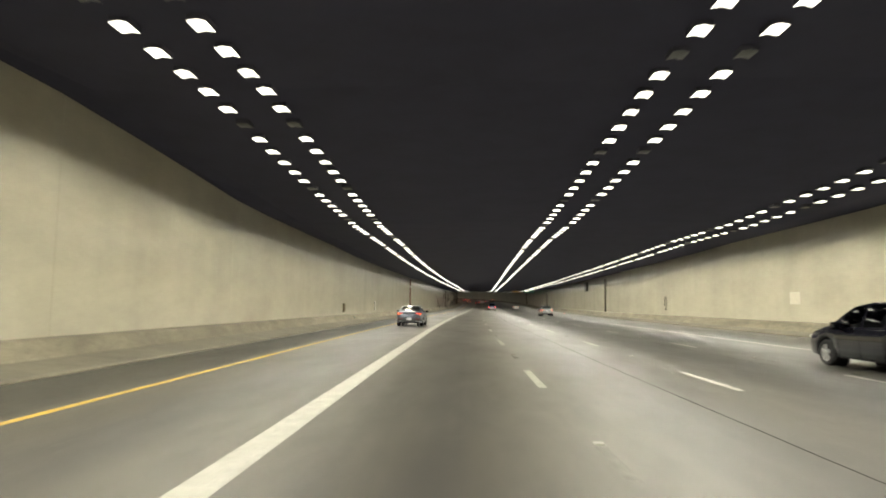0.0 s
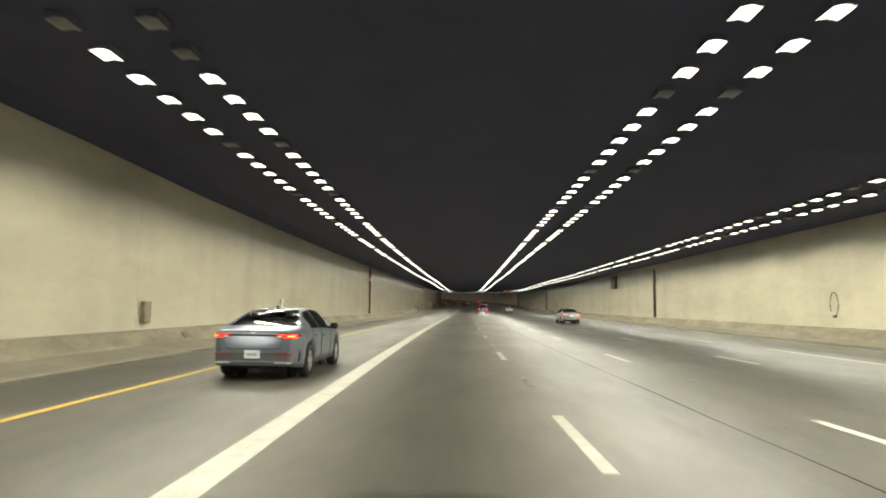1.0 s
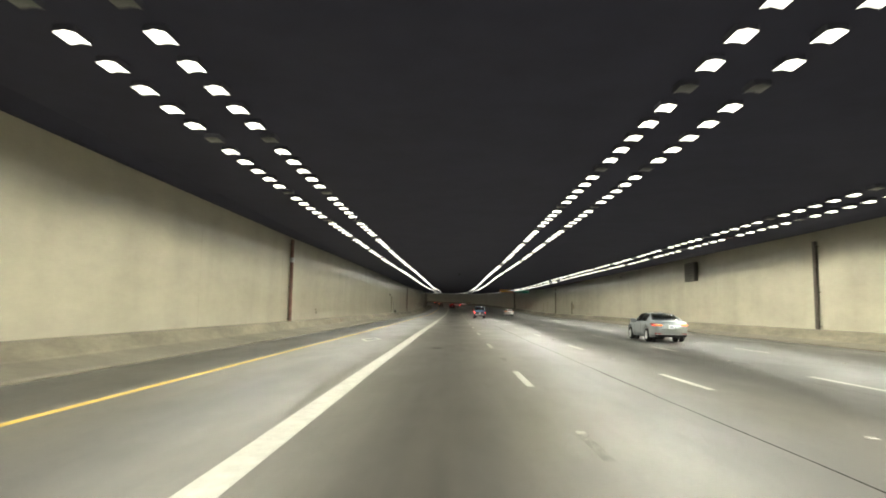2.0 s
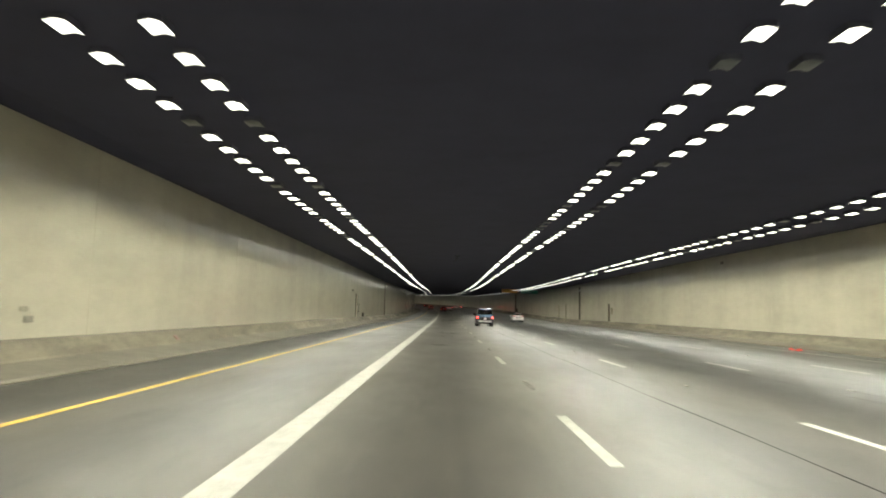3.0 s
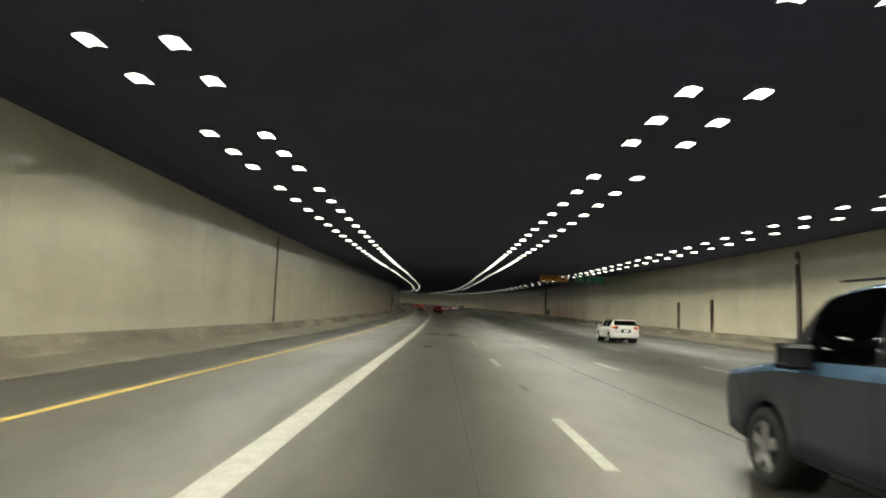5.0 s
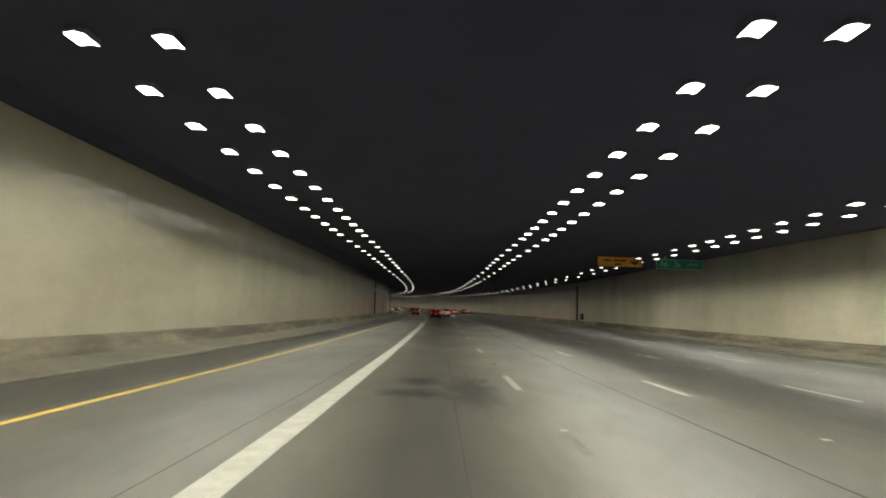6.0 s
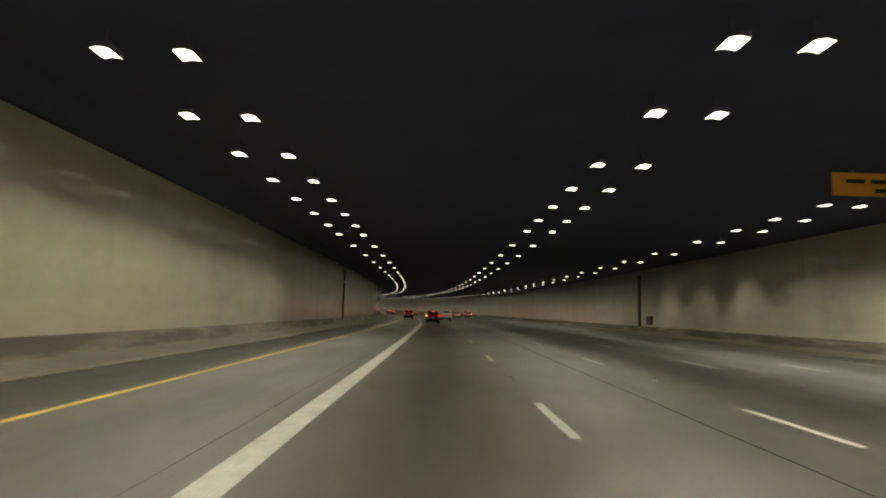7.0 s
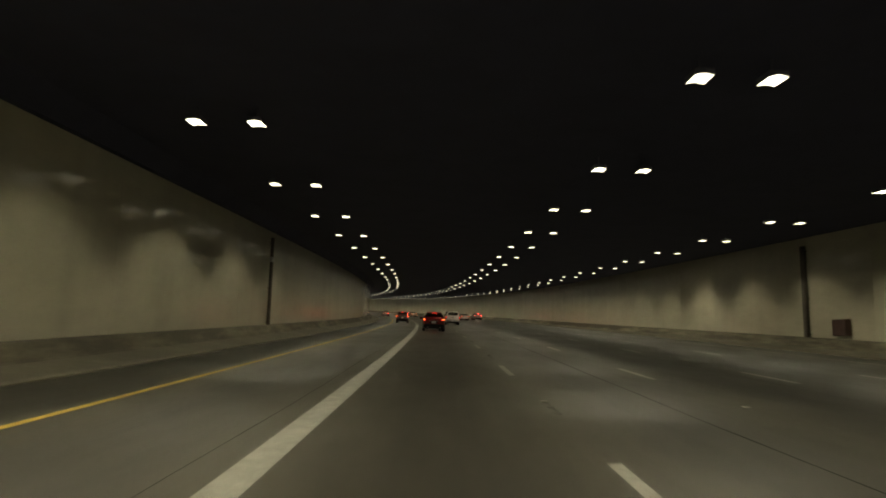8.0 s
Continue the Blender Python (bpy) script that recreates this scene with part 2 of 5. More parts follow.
LENS_ON = lit_lens("lit_lens", LENS_GLOW)
LENS_INNER = lit_lens("lit_lens_inner", LENS_GLOW * 0.4)
LENS_DIM = material("weak_lens", (0.9, 0.9, 0.85), 0.3, emit=LAMP_COLOUR, strength=LENS_GLOW * 0.45)
LENS_OFF = material("unlit_lens", (0.11, 0.12, 0.12), 0.3)
RUST_PIPE = worn("red_brown_pipe", (0.16, 0.082, 0.06), 0.55, 0.0, 0.5, 4.0)
DARK_PIPE = worn("dark_pipe", (0.085, 0.072, 0.058), 0.5, 0.0, 0.4, 4.0)
STEEL = worn("galvanised_steel", (0.5, 0.5, 0.5), 0.4, 0.8)
DOOR_PAINT = worn("beige_door_paint", (0.46, 0.42, 0.31), 0.5, spread=0.25)
FRAME_DARK = worn("dark_frame_paint", (0.17, 0.15, 0.115), 0.6)
VENT_DARK = worn("dark_vent_metal", (0.06, 0.055, 0.045), 0.6)
SIGN_ORANGE = worn("orange_sign_sheeting", (0.9, 0.40, 0.02), 0.45, spread=0.12)
SIGN_GREEN = worn("green_sign_sheeting", (0.03, 0.40, 0.24), 0.45, spread=0.15)
SIGN_WHITE = material("white_sign_lettering", (0.8, 0.8, 0.78), 0.5)
SIGN_BLACK = material("black_sign_lettering", (0.02, 0.02, 0.02), 0.5)


# ---- mesh helpers ----
def mesh_object(name, bm, mats, parent=None, label="", smooth=False):
    me = bpy.data.meshes.new(name)
    bmesh.ops.recalc_face_normals(bm, faces=bm.faces)
    bm.to_mesh(me)
    bm.free()
    for m in (mats if isinstance(mats, (list, tuple)) else [mats]):
        me.materials.append(m)
    if smooth:
        for f in me.polygons:
            f.use_smooth = True
    ob = new(name, me)
    if parent is not None:
        ob.parent = parent
    if label:
        ob["label"] = label
    return ob


def part(name, bm, mat, parent, label="", smooth=False):
    return mesh_object(name, bm, mat, parent, label, smooth)


def box(bm, lo, hi, bevel=0.0, mat=0, m=None):
    """A box between two corners, with bevelled edges, in one bmesh."""
    lo, hi = Vector(lo), Vector(hi)
    made = bmesh.ops.create_cube(bm, size=1.0)["verts"]
    for v in made:
        v.co = Vector(((lo[i] + hi[i]) / 2 + v.co[i] * (hi[i] - lo[i]) for i in range(3)))
    if m is not None:
        for v in made:
            v.co = m @ v.co
    faces = {f for v in made for f in v.link_faces}
    for f in faces:
        f.material_index = mat
    if bevel:
        edges = list({e for v in made for e in v.link_edges})
        bmesh.ops.bevel(bm, geom=edges, offset=bevel, segments=1, affect="EDGES", profile=0.5)
    return bm


def boxed(lo, hi, bevel=0.0):
    return box(bmesh.new(), lo, hi, bevel)


def tube(bm, points, radius, sides=10, caps=True):
    """A round bar along points."""
    rings = []
    for i, p in enumerate(points):
        p = Vector(p)
        a, b = Vector(points[max(i - 1, 0)]), Vector(points[min(i + 1, len(points) - 1)])
        q = (b - a).to_track_quat("Z", "Y").to_matrix()
        r = radius[i] if isinstance(radius, (list, tuple)) else radius
        rings.append([bm.verts.new(p + q @ Vector((r * math.cos(k * math.tau / sides), r * math.sin(k * math.tau / sides), 0))) for k in range(sides)])
    for a, b in zip(rings, rings[1:]):
        for k in range(sides):
            bm.faces.new((a[k], a[(k + 1) % sides], b[(k + 1) % sides], b[k]))
    if caps:
        bm.faces.new(rings[0][::-1])
        bm.faces.new(rings[-1])
    return bm


def sweep(section, stations, closed=True):
    """A section of (u, z) points, which may change with s, drawn along the road. The map holds metres along and up."""
    bm = bmesh.new()
    lay = bm.loops.layers.uv.new("UVMap")
    rings = [[(bm.verts.new(P(s, u, z)), u, z, s) for u, z in section(s)] for s in stations]
    n = len(rings[0])
    for a, b in zip(rings, rings[1:]):
        for k in range(n if closed else n - 1):
            quad = (a[k], a[(k + 1) % n], b[(k + 1) % n], b[k])
            f = bm.faces.new([q[0] for q in quad])
            for loop, q in zip(f.loops, quad):
                loop[lay].uv = (q[3], q[2] + 0.3 * q[1])
    if closed:
        bm.faces.new([q[0] for q in rings[0]])
        bm.faces.new([q[0] for q in rings[-1]][::-1])
    return bm


def stations(a, b, step=4.0):
    n = max(1, int(math.ceil((b - a) / step)))
    return [a + (b - a) * i / n for i in range(n + 1)]


def joined(pieces):
    """Several bmeshes as one."""
    out = bmesh.new()
    for bm in pieces:
        me = bpy.data.meshes.new("piece")
        bmesh.ops.recalc_face_normals(bm, faces=bm.faces)
        bm.to_mesh(me)
        bm.free()
        out.from_mesh(me)
        bpy.data.meshes.remove(me)
    return out


# ---- the tunnel ----
# recessed doorways in the right-hand wall: from s to s, from z to z
EAST_DOORWAYS = [(155.52, 156.48, 0.77, 3.02), (184.75, 186.05, 0.8, 3.2), (191.65, 192.35, 0.8, 3.1)]
S0, S1 = -44.0, 760.0
LEFT = -8.03


def build_road():
    bm = bmesh.new()
    lay = bm.loops.layers.uv.new("UVMap")
    rows = []
    for s in stations(S0, S1, 4.0):
        rows.append([(bm.verts.new(P(s, u, 0.0)), u, s) for u in [-8.4] + [x * 2.0 for x in range(-3, 11)] + [east(s) + 0.3]])
    for a, b in zip(rows, rows[1:]):
        for k in range(len(a) - 1):
            quad = (a[k], a[k + 1], b[k + 1], b[k])
            f = bm.faces.new([q[0] for q in quad])
            for loop, q in zip(f.loops, quad):
                loop[lay].uv = (q[1], q[2])
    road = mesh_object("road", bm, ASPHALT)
    tagged(road, "worn grey-brown asphalt motorway with darker oily lane middles", "road", kind="structure")
    return road


def left_barrier(s):
    return [(-7.3, -0.1), (-7.3, 0.2), (-7.37, 0.24), (-7.56, 0.56), (-7.61, 0.61), (-7.68, 0.63), (-8.03, 0.635), (-8.03, -0.1)]


def left_kerb(s):
    return [(-6.0, -0.1), (-6.0, 0.03), (-6.08, 0.07), (-7.34, 0.2), (-7.34, -0.1)]


def right_barrier(s):
    e = east(s)
    return [(e, -0.1), (e, 0.745), (e - 0.26, 0.74), (e - 0.33, 0.72), (e - 0.38, 0.66), (e - 0.6, 0.26), (e - 0.68, 0.21), (e - 0.68, -0.1)]


def right_kerb(s):
    e = east(s)
    return [(e - 0.64, -0.1), (e - 0.64, 0.205), (e - 1.75, 0.07), (e - 1.83, 0.03), (e - 1.83, -0.1)]


def build_shell():
    road = build_road()
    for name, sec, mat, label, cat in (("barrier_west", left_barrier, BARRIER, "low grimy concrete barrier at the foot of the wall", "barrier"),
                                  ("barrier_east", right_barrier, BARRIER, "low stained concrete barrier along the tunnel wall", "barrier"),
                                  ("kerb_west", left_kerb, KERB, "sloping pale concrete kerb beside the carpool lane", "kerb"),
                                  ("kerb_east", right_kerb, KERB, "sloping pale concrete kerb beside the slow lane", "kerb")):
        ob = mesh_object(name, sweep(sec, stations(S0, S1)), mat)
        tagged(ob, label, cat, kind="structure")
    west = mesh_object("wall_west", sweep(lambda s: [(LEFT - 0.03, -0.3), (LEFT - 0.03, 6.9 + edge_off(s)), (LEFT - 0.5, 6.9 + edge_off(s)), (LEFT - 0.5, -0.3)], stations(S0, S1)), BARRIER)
    tagged(west, "tall cream-painted concrete tunnel wall, stained, in long panels", "wall", kind="structure")
    pieces, a = [], S0
    for lo, hi, z0, z1 in EAST_DOORWAYS + [(S1, S1, 0, 0)]:
        pieces.append(sweep(lambda s: [(east(s) + 0.03, -0.3), (east(s) + 0.5, -0.3), (east(s) + 0.5, 6.9 + edge_off(s)), (east(s) + 0.03, 6.9 + edge_off(s))], stations(a, lo)))
        if hi > lo:
            pieces.append(sweep(lambda s: [(east(s) + 0.03, z1), (east(s) + 0.5, z1), (east(s) + 0.5, 6.9 + edge_off(s)), (east(s) + 0.03, 6.9 + edge_off(s))], stations(lo, hi)))
            pieces.append(sweep(lambda s: [(east(s) + 0.03, -0.3), (east(s) + 0.5, -0.3), (east(s) + 0.5, z0), (east(s) + 0.03, z0)], stations(lo, hi)))
        a = hi
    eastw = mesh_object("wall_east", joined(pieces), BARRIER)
    tagged(eastw, "tall cream-painted concrete tunnel wall beside the slow lane", "wall", kind="structure")
    # the black ceiling dips to a haunch where it meets the walls
    def ceiling(s):
        e, c, g = east(s), ceil_off(s), edge_off(s)
        under = [(u, 6.085 + lift(s) + c + lean(s, u)) for u in (LEFT + 0.9, -3.4, 2.0, 7.4, 12.0, e - 2.2)]
        return [(LEFT - 0.4, 5.94 + g), (LEFT + 0.25, 5.94 + g), *under, (e - 0.3, 6.36 + 0.4 * lift(s) + g), (e + 0.4, 6.36 + 0.4 * lift(s) + g), (e + 0.4, 7.6 + g), (LEFT - 0.4, 7.6 + g)]
    ob = mesh_object("ceiling", sweep(ceiling, stations(S0, S1)), CEILING)
    tagged(ob, "flat black-painted tunnel ceiling", "ceiling", kind="structure")
    for name, s in (("end_wall_south", S0), ("end_wall_north", S1)):
        ob = mesh_object(name, sweep(lambda q: [(-9, -0.5), (24, -0.5), (24, 8.6), (-9, 8.6)], [s - 0.3, s + 0.3]), CEILING)
        tagged(ob, "plain dark wall that closes the tunnel", "wall", kind="structure")
    return west, eastw


WEST, EAST = build_shell()


def strip(bm, u, width, a, b, z=0.005, step=4.0):
    """A painted stripe along the road."""
    rows = [(bm.verts.new(P(s, u - width / 2, z)), bm.verts.new(P(s, u + width / 2, z))) for s in stations(a, b, step)]
    for p, q in zip(rows, rows[1:]):
        bm.faces.new((p[0], p[1], q[1], q[0]))
    return bm


def build_markings():
    lines = [("lane_line", 0.015, 0.375, WHITE_PAINT, "broad solid white line beside the carpool lane", S0, S1),
             ("edge_line", -3.494, 0.15, YELLOW_PAINT, "solid yellow edge line on the asphalt", S0, S1),
             ("edge_line", 18.9, 0.13, WHITE_PAINT, "thin solid white edge line beside the barrier", S0, S1),
             ("lane_line", 14.85, 0.22, WHITE_PAINT, "solid white line between the right lanes", S0, 41.0)]
    for name, u, w, mat, label, a, b in lines:
        tagged(mesh_object(name, strip(bmesh.new(), u, w, a, b), mat), label, "road marking", kind="structure")
    dash = None
    for u in (3.655, 7.27, 10.95, 14.6):
        for k in range(-3, 58):
            s = k * 12.192
            if u > 14 and s < 41:
                continue
            ob = mesh_object("lane_dash", strip(bmesh.new(), u, 0.16, s - 3.05, s, step=1.6), WHITE_PAINT)
            tagged(ob, "worn white dashed lane mark on asphalt", "lane mark", "lane dashes", "structure")
            ob = mesh_object("pavement_marker", box(bmesh.new(), (-0.06, -0.05, 0.0), (0.06, 0.05, 0.018), 0.008), WHITE_PAINT)
            ob.matrix_basis = at(s + 4.55, u + 0.03)
            tagged(ob, "small raised white reflective pavement marker", "road marker", "pavement markers")


build_markings()


# the dense rows of the outer tunnel: every sixth place holds an unlit lamp; the pitch drifts a little
LAMP_KNOT = [-42, -6, 0, 6, 12, 18, 24, 30, 60, 66, 72, 78, 84, 90, 96, 102]
WEST_ROW = [-50.0, -5.16, 2.3, 10.09, 17.5, 24.83, 32.17, 39.4, 75.13, 82.51, 89.75, 96.88, 103.95, 111.21, 118.69, 126.28]
MID_ROW = [-53.6, -9.18, -1.77, 5.81, 13.59, 21.1, 28.66, 36.07, 71.84, 79.18, 86.4, 93.65, 100.77, 108.03, 115.36, 122.77]
EAST_ROW = [-38.1, 6.56, 14.42, 22.28, 30.14, 38.0, 45.05, 52.23, 88.16, 95.45, 102.74, 110.03, 117.32, 124.64, 131.95, 139.27]


def build_lamps():
    def dense(places, last=101):
        return [(float(np.interp(k, LAMP_KNOT, places)), k) for k in range(-42, last + 1) if np.interp(k, LAMP_KNOT, places) > -38]
    runs = lambda *rs: [(a + d * i, 1) for a, d, n in rs for i in range(n)]
    left = dense(WEST_ROW) + runs((127.9, 1.36, 5), (136.2, 1.48, 4), (143.5, 1.75, 4), (152.5, 1.83, 3), (159.5, 2.43, 19), (207.0, 3.72, 8), (239.55, 7.32, 70))
    right = dense(MID_ROW) + runs((123.7, 1.37, 5), (132.5, 1.43, 4), (139.6, 1.7, 4), (148.4, 1.8, 3), (155.85, 2.437, 20), (205.8, 3.62, 2), (214.36, 3.72, 5), (235.97, 7.32, 71))
    far = dense(EAST_ROW) + runs((142.4, 1.6, 4), (150.5, 1.8, 3), (157.0, 2.4, 20), (205.4, 3.55, 7), (231.3, 7.0, 74))
    # each row: its place across the tunnel, how far it is set over in the outer tunnel, its lamps
    rows = [(-4.32, 0.168, left), (-2.842, 0.134, left), (6.523, 0.198, right), (7.888, 0.264, right), (16.67, 0.0, far), (18.03, 0.0, far)]
    # lamps that have failed: the row and the place in it
    failed = {(0, 91), (1, 19), (2, 88), (2, 89), (3, 85), (3, 99), (3, 100)}

    def casing(pendant):
        # a shallow square box under the ceiling, its lower rim arched over the glass
        bm = bmesh.new()
        x, y = 0.182, 0.232
        low = [(-x, -y, 0.0), (0, -y, 0.042), (x, -y, 0.0), (x, 0, 0.0), (x, y, 0.0), (0, y, 0.042), (-x, y, 0.0), (-x, 0, 0.0)]
        a = [bm.verts.new(p) for p in low]
        b = [bm.verts.new((p[0], p[1], 0.128)) for p in low]
        for k in range(8):
            bm.faces.new((a[k], a[(k + 1) % 8], b[(k + 1) % 8], b[k]))
        bm.faces.new(b)
        if pendant:
            tube(bm, [(0, 0, 0.12), (0, 0, 0.43)], 0.014, 6)
        return bm

    def lens():
        # sagging glass: low in the middle, rising to the arched rim
        bm = bmesh.new()
        n = 6
        pts = [[bm.verts.new((0.177 * p, 0.227 * q, -0.014 * (1 - p * p) * (1 - q * q) + 0.038 * (1 - abs(p)) * q ** 4))
                for p in (2 * i / n - 1 for i in range(n + 1))] for q in (2 * j / n - 1 for j in range(n + 1))]
        for j in range(n):
            for i in range(n):
                bm.faces.new((pts[j][i], pts[j + 1][i], pts[j + 1][i + 1], pts[j][i + 1]))
        return bm

    # each lamp throws an oval cone: wide across the tunnel, cut off sharply along it and towards the ceiling
    def beam_data(watts, wide, blend, narrow):
        data = bpy.data.lights.new("luminaire_beam", "SPOT")
        data.energy, data.color = watts, LAMP_COLOUR
        data.spot_size, data.spot_blend, data.shadow_soft_size = radians(2 * wide), blend, 0.12
        return data, narrow

    # strong lamps near the mouth, weaker ones further in; the cones are a little narrower in the inner tunnel
    @functools.cache
    def beams(row, level, inner):
        if inner:
            watts, wide, blend, narrow = {"west": (1.15, 68.5, 0.25, 1.8), "mid": (1.15, 74, 0.12, 1.8), "east": (2.1, 79, 0.35, 2.0)}[row]
        else:
            watts, wide, blend, narrow = {"west": 0.8, "mid": 1.25, "east": 1.2}[row], {"west": 74, "mid": 76, "east": 81}[row], BEAM_BLEND, BEAM_NARROW
        return beam_data(LAMP_WATTS * watts * level / 20, wide, blend, narrow)

    uneven = random.Random(11)

    def beam(s, u, z):
        level = round(20 * float(np.interp(s, (90, 165, 206, 250), (1.0, 0.75, 0.55, 0.38))))
        inner = s > (165 if u > 12 else 188)
        if u < 0 and 188 < s < 207:
            level = round(level * 0.8)
        if s > 207 and not 0 < u < 12:
            # aged lamps of uneven strength
            level = max(1, round(level * uneven.choice((0.45, 0.7, 0.9, 1.1, 1.3, 1.5) if u > 12 else (0.7, 0.9, 1.1, 1.3))))
        data, narrow = beams("east" if u > 12 else "mid" if u > 0 else "west", level, inner)
        new("luminaire_beam", data).matrix_basis = at(s, u, z) @ Matrix.Diagonal((1.0, narrow / math.tan(data.spot_size / 2), 1.0, 1.0))

    first = {}
    kinds = {0: (LENS_OFF, "unlit dull glass", "square ceiling floodlight, switched off"), 1: (LENS_ON, "glowing white glass", "square ceiling floodlight with a glowing glass"),
             2: (LENS_DIM, "weakly glowing white glass", "square ceiling floodlight with an aged, weaker lamp")}
    for key in ((1, False), (0, False), (2, False), (1, True)):
        mat, glass_label, label = kinds[key[0]]
        mat = LENS_INNER if key[1] else mat
        c = mesh_object("ceiling_luminaire", casing(key[1]), CASING)
        mesh_object("lens", lens(), mat, c, glass_label)
        tagged(c, label, "ceiling light", "ceiling luminaires")
        first[key] = c
    slot = {CASING.name: 0, LENS_ON.name: 1, LENS_OFF.name: 2, LENS_DIM.name: 3, LENS_INNER.name: 4}
    rest_v, rest_f, rest_m, used = [], [], [], set()
    for row, (u0, over, spots) in enumerate(rows):
        for s, k in spots:
            lit = 0 if k % 6 == 0 or (row, k) in failed else 2 if k % 6 == 3 else 1
            u = u0 + over * outer(s)
            z = 5.96 + ceil_off(s) + lean(s, u)
            key = (lit, s > 203.0)
            m = at(s, u, z)
            if lit:
                beam(s, u, z - 0.03)
            if 114.0 < s < 246.0 and key not in used:
                first[key].matrix_basis = m
                used.add(key)
            elif 114.0 < s < 246.0:
                copy_thing(first[key], m)
            else:
                for ob in (first[key], *first[key].children):
                    base = len(rest_v)
                    rest_v.extend(m @ v.co for v in ob.data.vertices)
                    rest_f.extend([base + i for i in f.vertices] for f in ob.data.polygons)
                    rest_m.extend([slot[ob.data.materials[0].name]] * len(ob.data.polygons))
    for key, ob in first.items():
        if key not in used:
            for q in (*ob.children, ob):
                bpy.data.objects.remove(q)
    me = bpy.data.meshes.new("luminaire_rows")
    me.from_pydata(rest_v, [], rest_f)
    for m in (CASING, LENS_ON, LENS_OFF, LENS_DIM, LENS_INNER):
        me.materials.append(m)
    me.polygons.foreach_set("material_index", rest_m)
    me.update()
    tagged(new("luminaire_rows", me), "dense rows of square floodlights under the black ceiling", "ceiling lights", kind="stuff")


build_lamps()


# ---- vehicles ----
def car_paint(name, colour, metal=0.5, rough=0.32):
    m = material(name, colour, rough, metal, coat=1.0)
    n = Nodes(m)
    f = n.noise(n.obj((1, 1, 1)), 2.2, 5.0, 0.6)
    n.colour(n.ramp(f, [(0.3, tuple(x * 0.96 for x in colour)), (0.7, colour)]))
    n.link(n.ramp(f, [(0.3, grey(rough - 0.015)), (0.75, grey(rough + 0.02))]), n.b.inputs["Roughness"])
    return m


def glass(name, tint):
    m = material(name, tint, 0.02)
    b = m.node_tree.nodes["Principled BSDF"]
    b.inputs["Transmission Weight"].default_value = 1.0
    b.inputs["IOR"].default_value = 1.48
    return m


CAR_GLASS = glass("tinted_car_glass", (0.55, 0.6, 0.57))
PRIVACY_GLASS = glass("dark_privacy_glass", (0.03, 0.035, 0.035))
RUBBER = worn("tyre_rubber", (0.018, 0.018, 0.018), 0.85)
ALLOY = worn("alloy_rim", (0.42, 0.42, 0.42), 0.35, 0.8, 0.2)
BLACK_TRIM = worn("black_plastic_trim", (0.014, 0.014, 0.016), 0.55)
BLACK_TRIM.node_tree.nodes["Principled BSDF"].inputs["Specular IOR Level"].default_value = 0.2
LOWER_GREY = worn("dark_grey_plastic", (0.075, 0.082, 0.085), 0.5)
GREY_CLADDING = worn("grey_plastic_cladding", (0.03, 0.035, 0.045), 0.45, 0.1, 0.2)
CHROME = material("satin_metal_trim", (0.4, 0.4, 0.41), 0.35, 0.9)
SATIN = material("dull_metal_strip", (0.22, 0.22, 0.23), 0.45, 0.8)
DARK_GLASS = material("dark_rear_glass", (0.004, 0.005, 0.005), 0.03)
SILVER_BUMPER = worn("silver_bumper_insert", (0.52, 0.54, 0.55), 0.4, 0.4, 0.1)
INTERIOR = worn("dark_car_interior", (0.10, 0.10, 0.098), 0.9)
SEAT_CLOTH = worn("grey_seat_cloth", (0.22, 0.21, 0.19), 0.9)
PLATE = worn("white_number_plate", (0.75, 0.76, 0.78), 0.5, spread=0.1, scale=8.0)
PLATE_BAR = material("plate_bar", (0.25, 0.28, 0.42), 0.5)
RED_LENS = material("red_lamp_glass", (0.35, 0.01, 0.01), 0.12, coat=0.5)
TAIL_GLOW = material("glowing_tail_lamp", (0.5, 0.02, 0.02), 0.2, emit=(1.0, 0.05, 0.03), strength=2.2)
BRAKE_GLOW = material("glowing_brake_lamp", (0.6, 0.03, 0.02), 0.2, emit=(1.0, 0.05, 0.04), strength=16.0)
AMBER = material("amber_lamp_glass", (0.7, 0.2, 0.03), 0.15, emit=(1.0, 0.3, 0.06), strength=2.5)
CLEAR_LENS = material("clear_lamp_glass", (0.75, 0.72, 0.68), 0.12, coat=0.6)

SLATE = car_paint("slate_grey_paint", (0.12, 0.136, 0.17), 0.55, 0.38)
SILVER = car_paint("silver_paint", (0.29, 0.32, 0.325), 0.6, 0.3)
BLUE = car_paint("light_blue_paint", (0.17, 0.31, 0.49), 0.55, 0.26)
BLACK = car_paint("black_paint", (0.004, 0.004, 0.007), 0.0, 0.12)
_b = SLATE.node_tree.nodes["Principled BSDF"]
_b.inputs["Coat Weight"].default_value, _b.inputs["Coat Roughness"].default_value = 0.5, 0.2
DEEP_RED = car_paint("dark_red_paint", (0.20, 0.014, 0.016), 0.4, 0.3)
WHITE_CAR = car_paint("white_paint", (0.72, 0.71, 0.68), 0.0, 0.35)
MID_GREY = car_paint("mid_grey_paint", (0.15, 0.155, 0.165), 0.5, 0.3)
BEIGE_CAR = car_paint("pale_gold_paint", (0.52, 0.45, 0.32), 0.4, 0.34)
DARK_CAR = car_paint("charcoal_paint", (0.05, 0.052, 0.058), 0.4, 0.3)


def ease(t):
    t = min(max(t, 0.0), 1.0)
    return t * t * (3 - 2 * t)


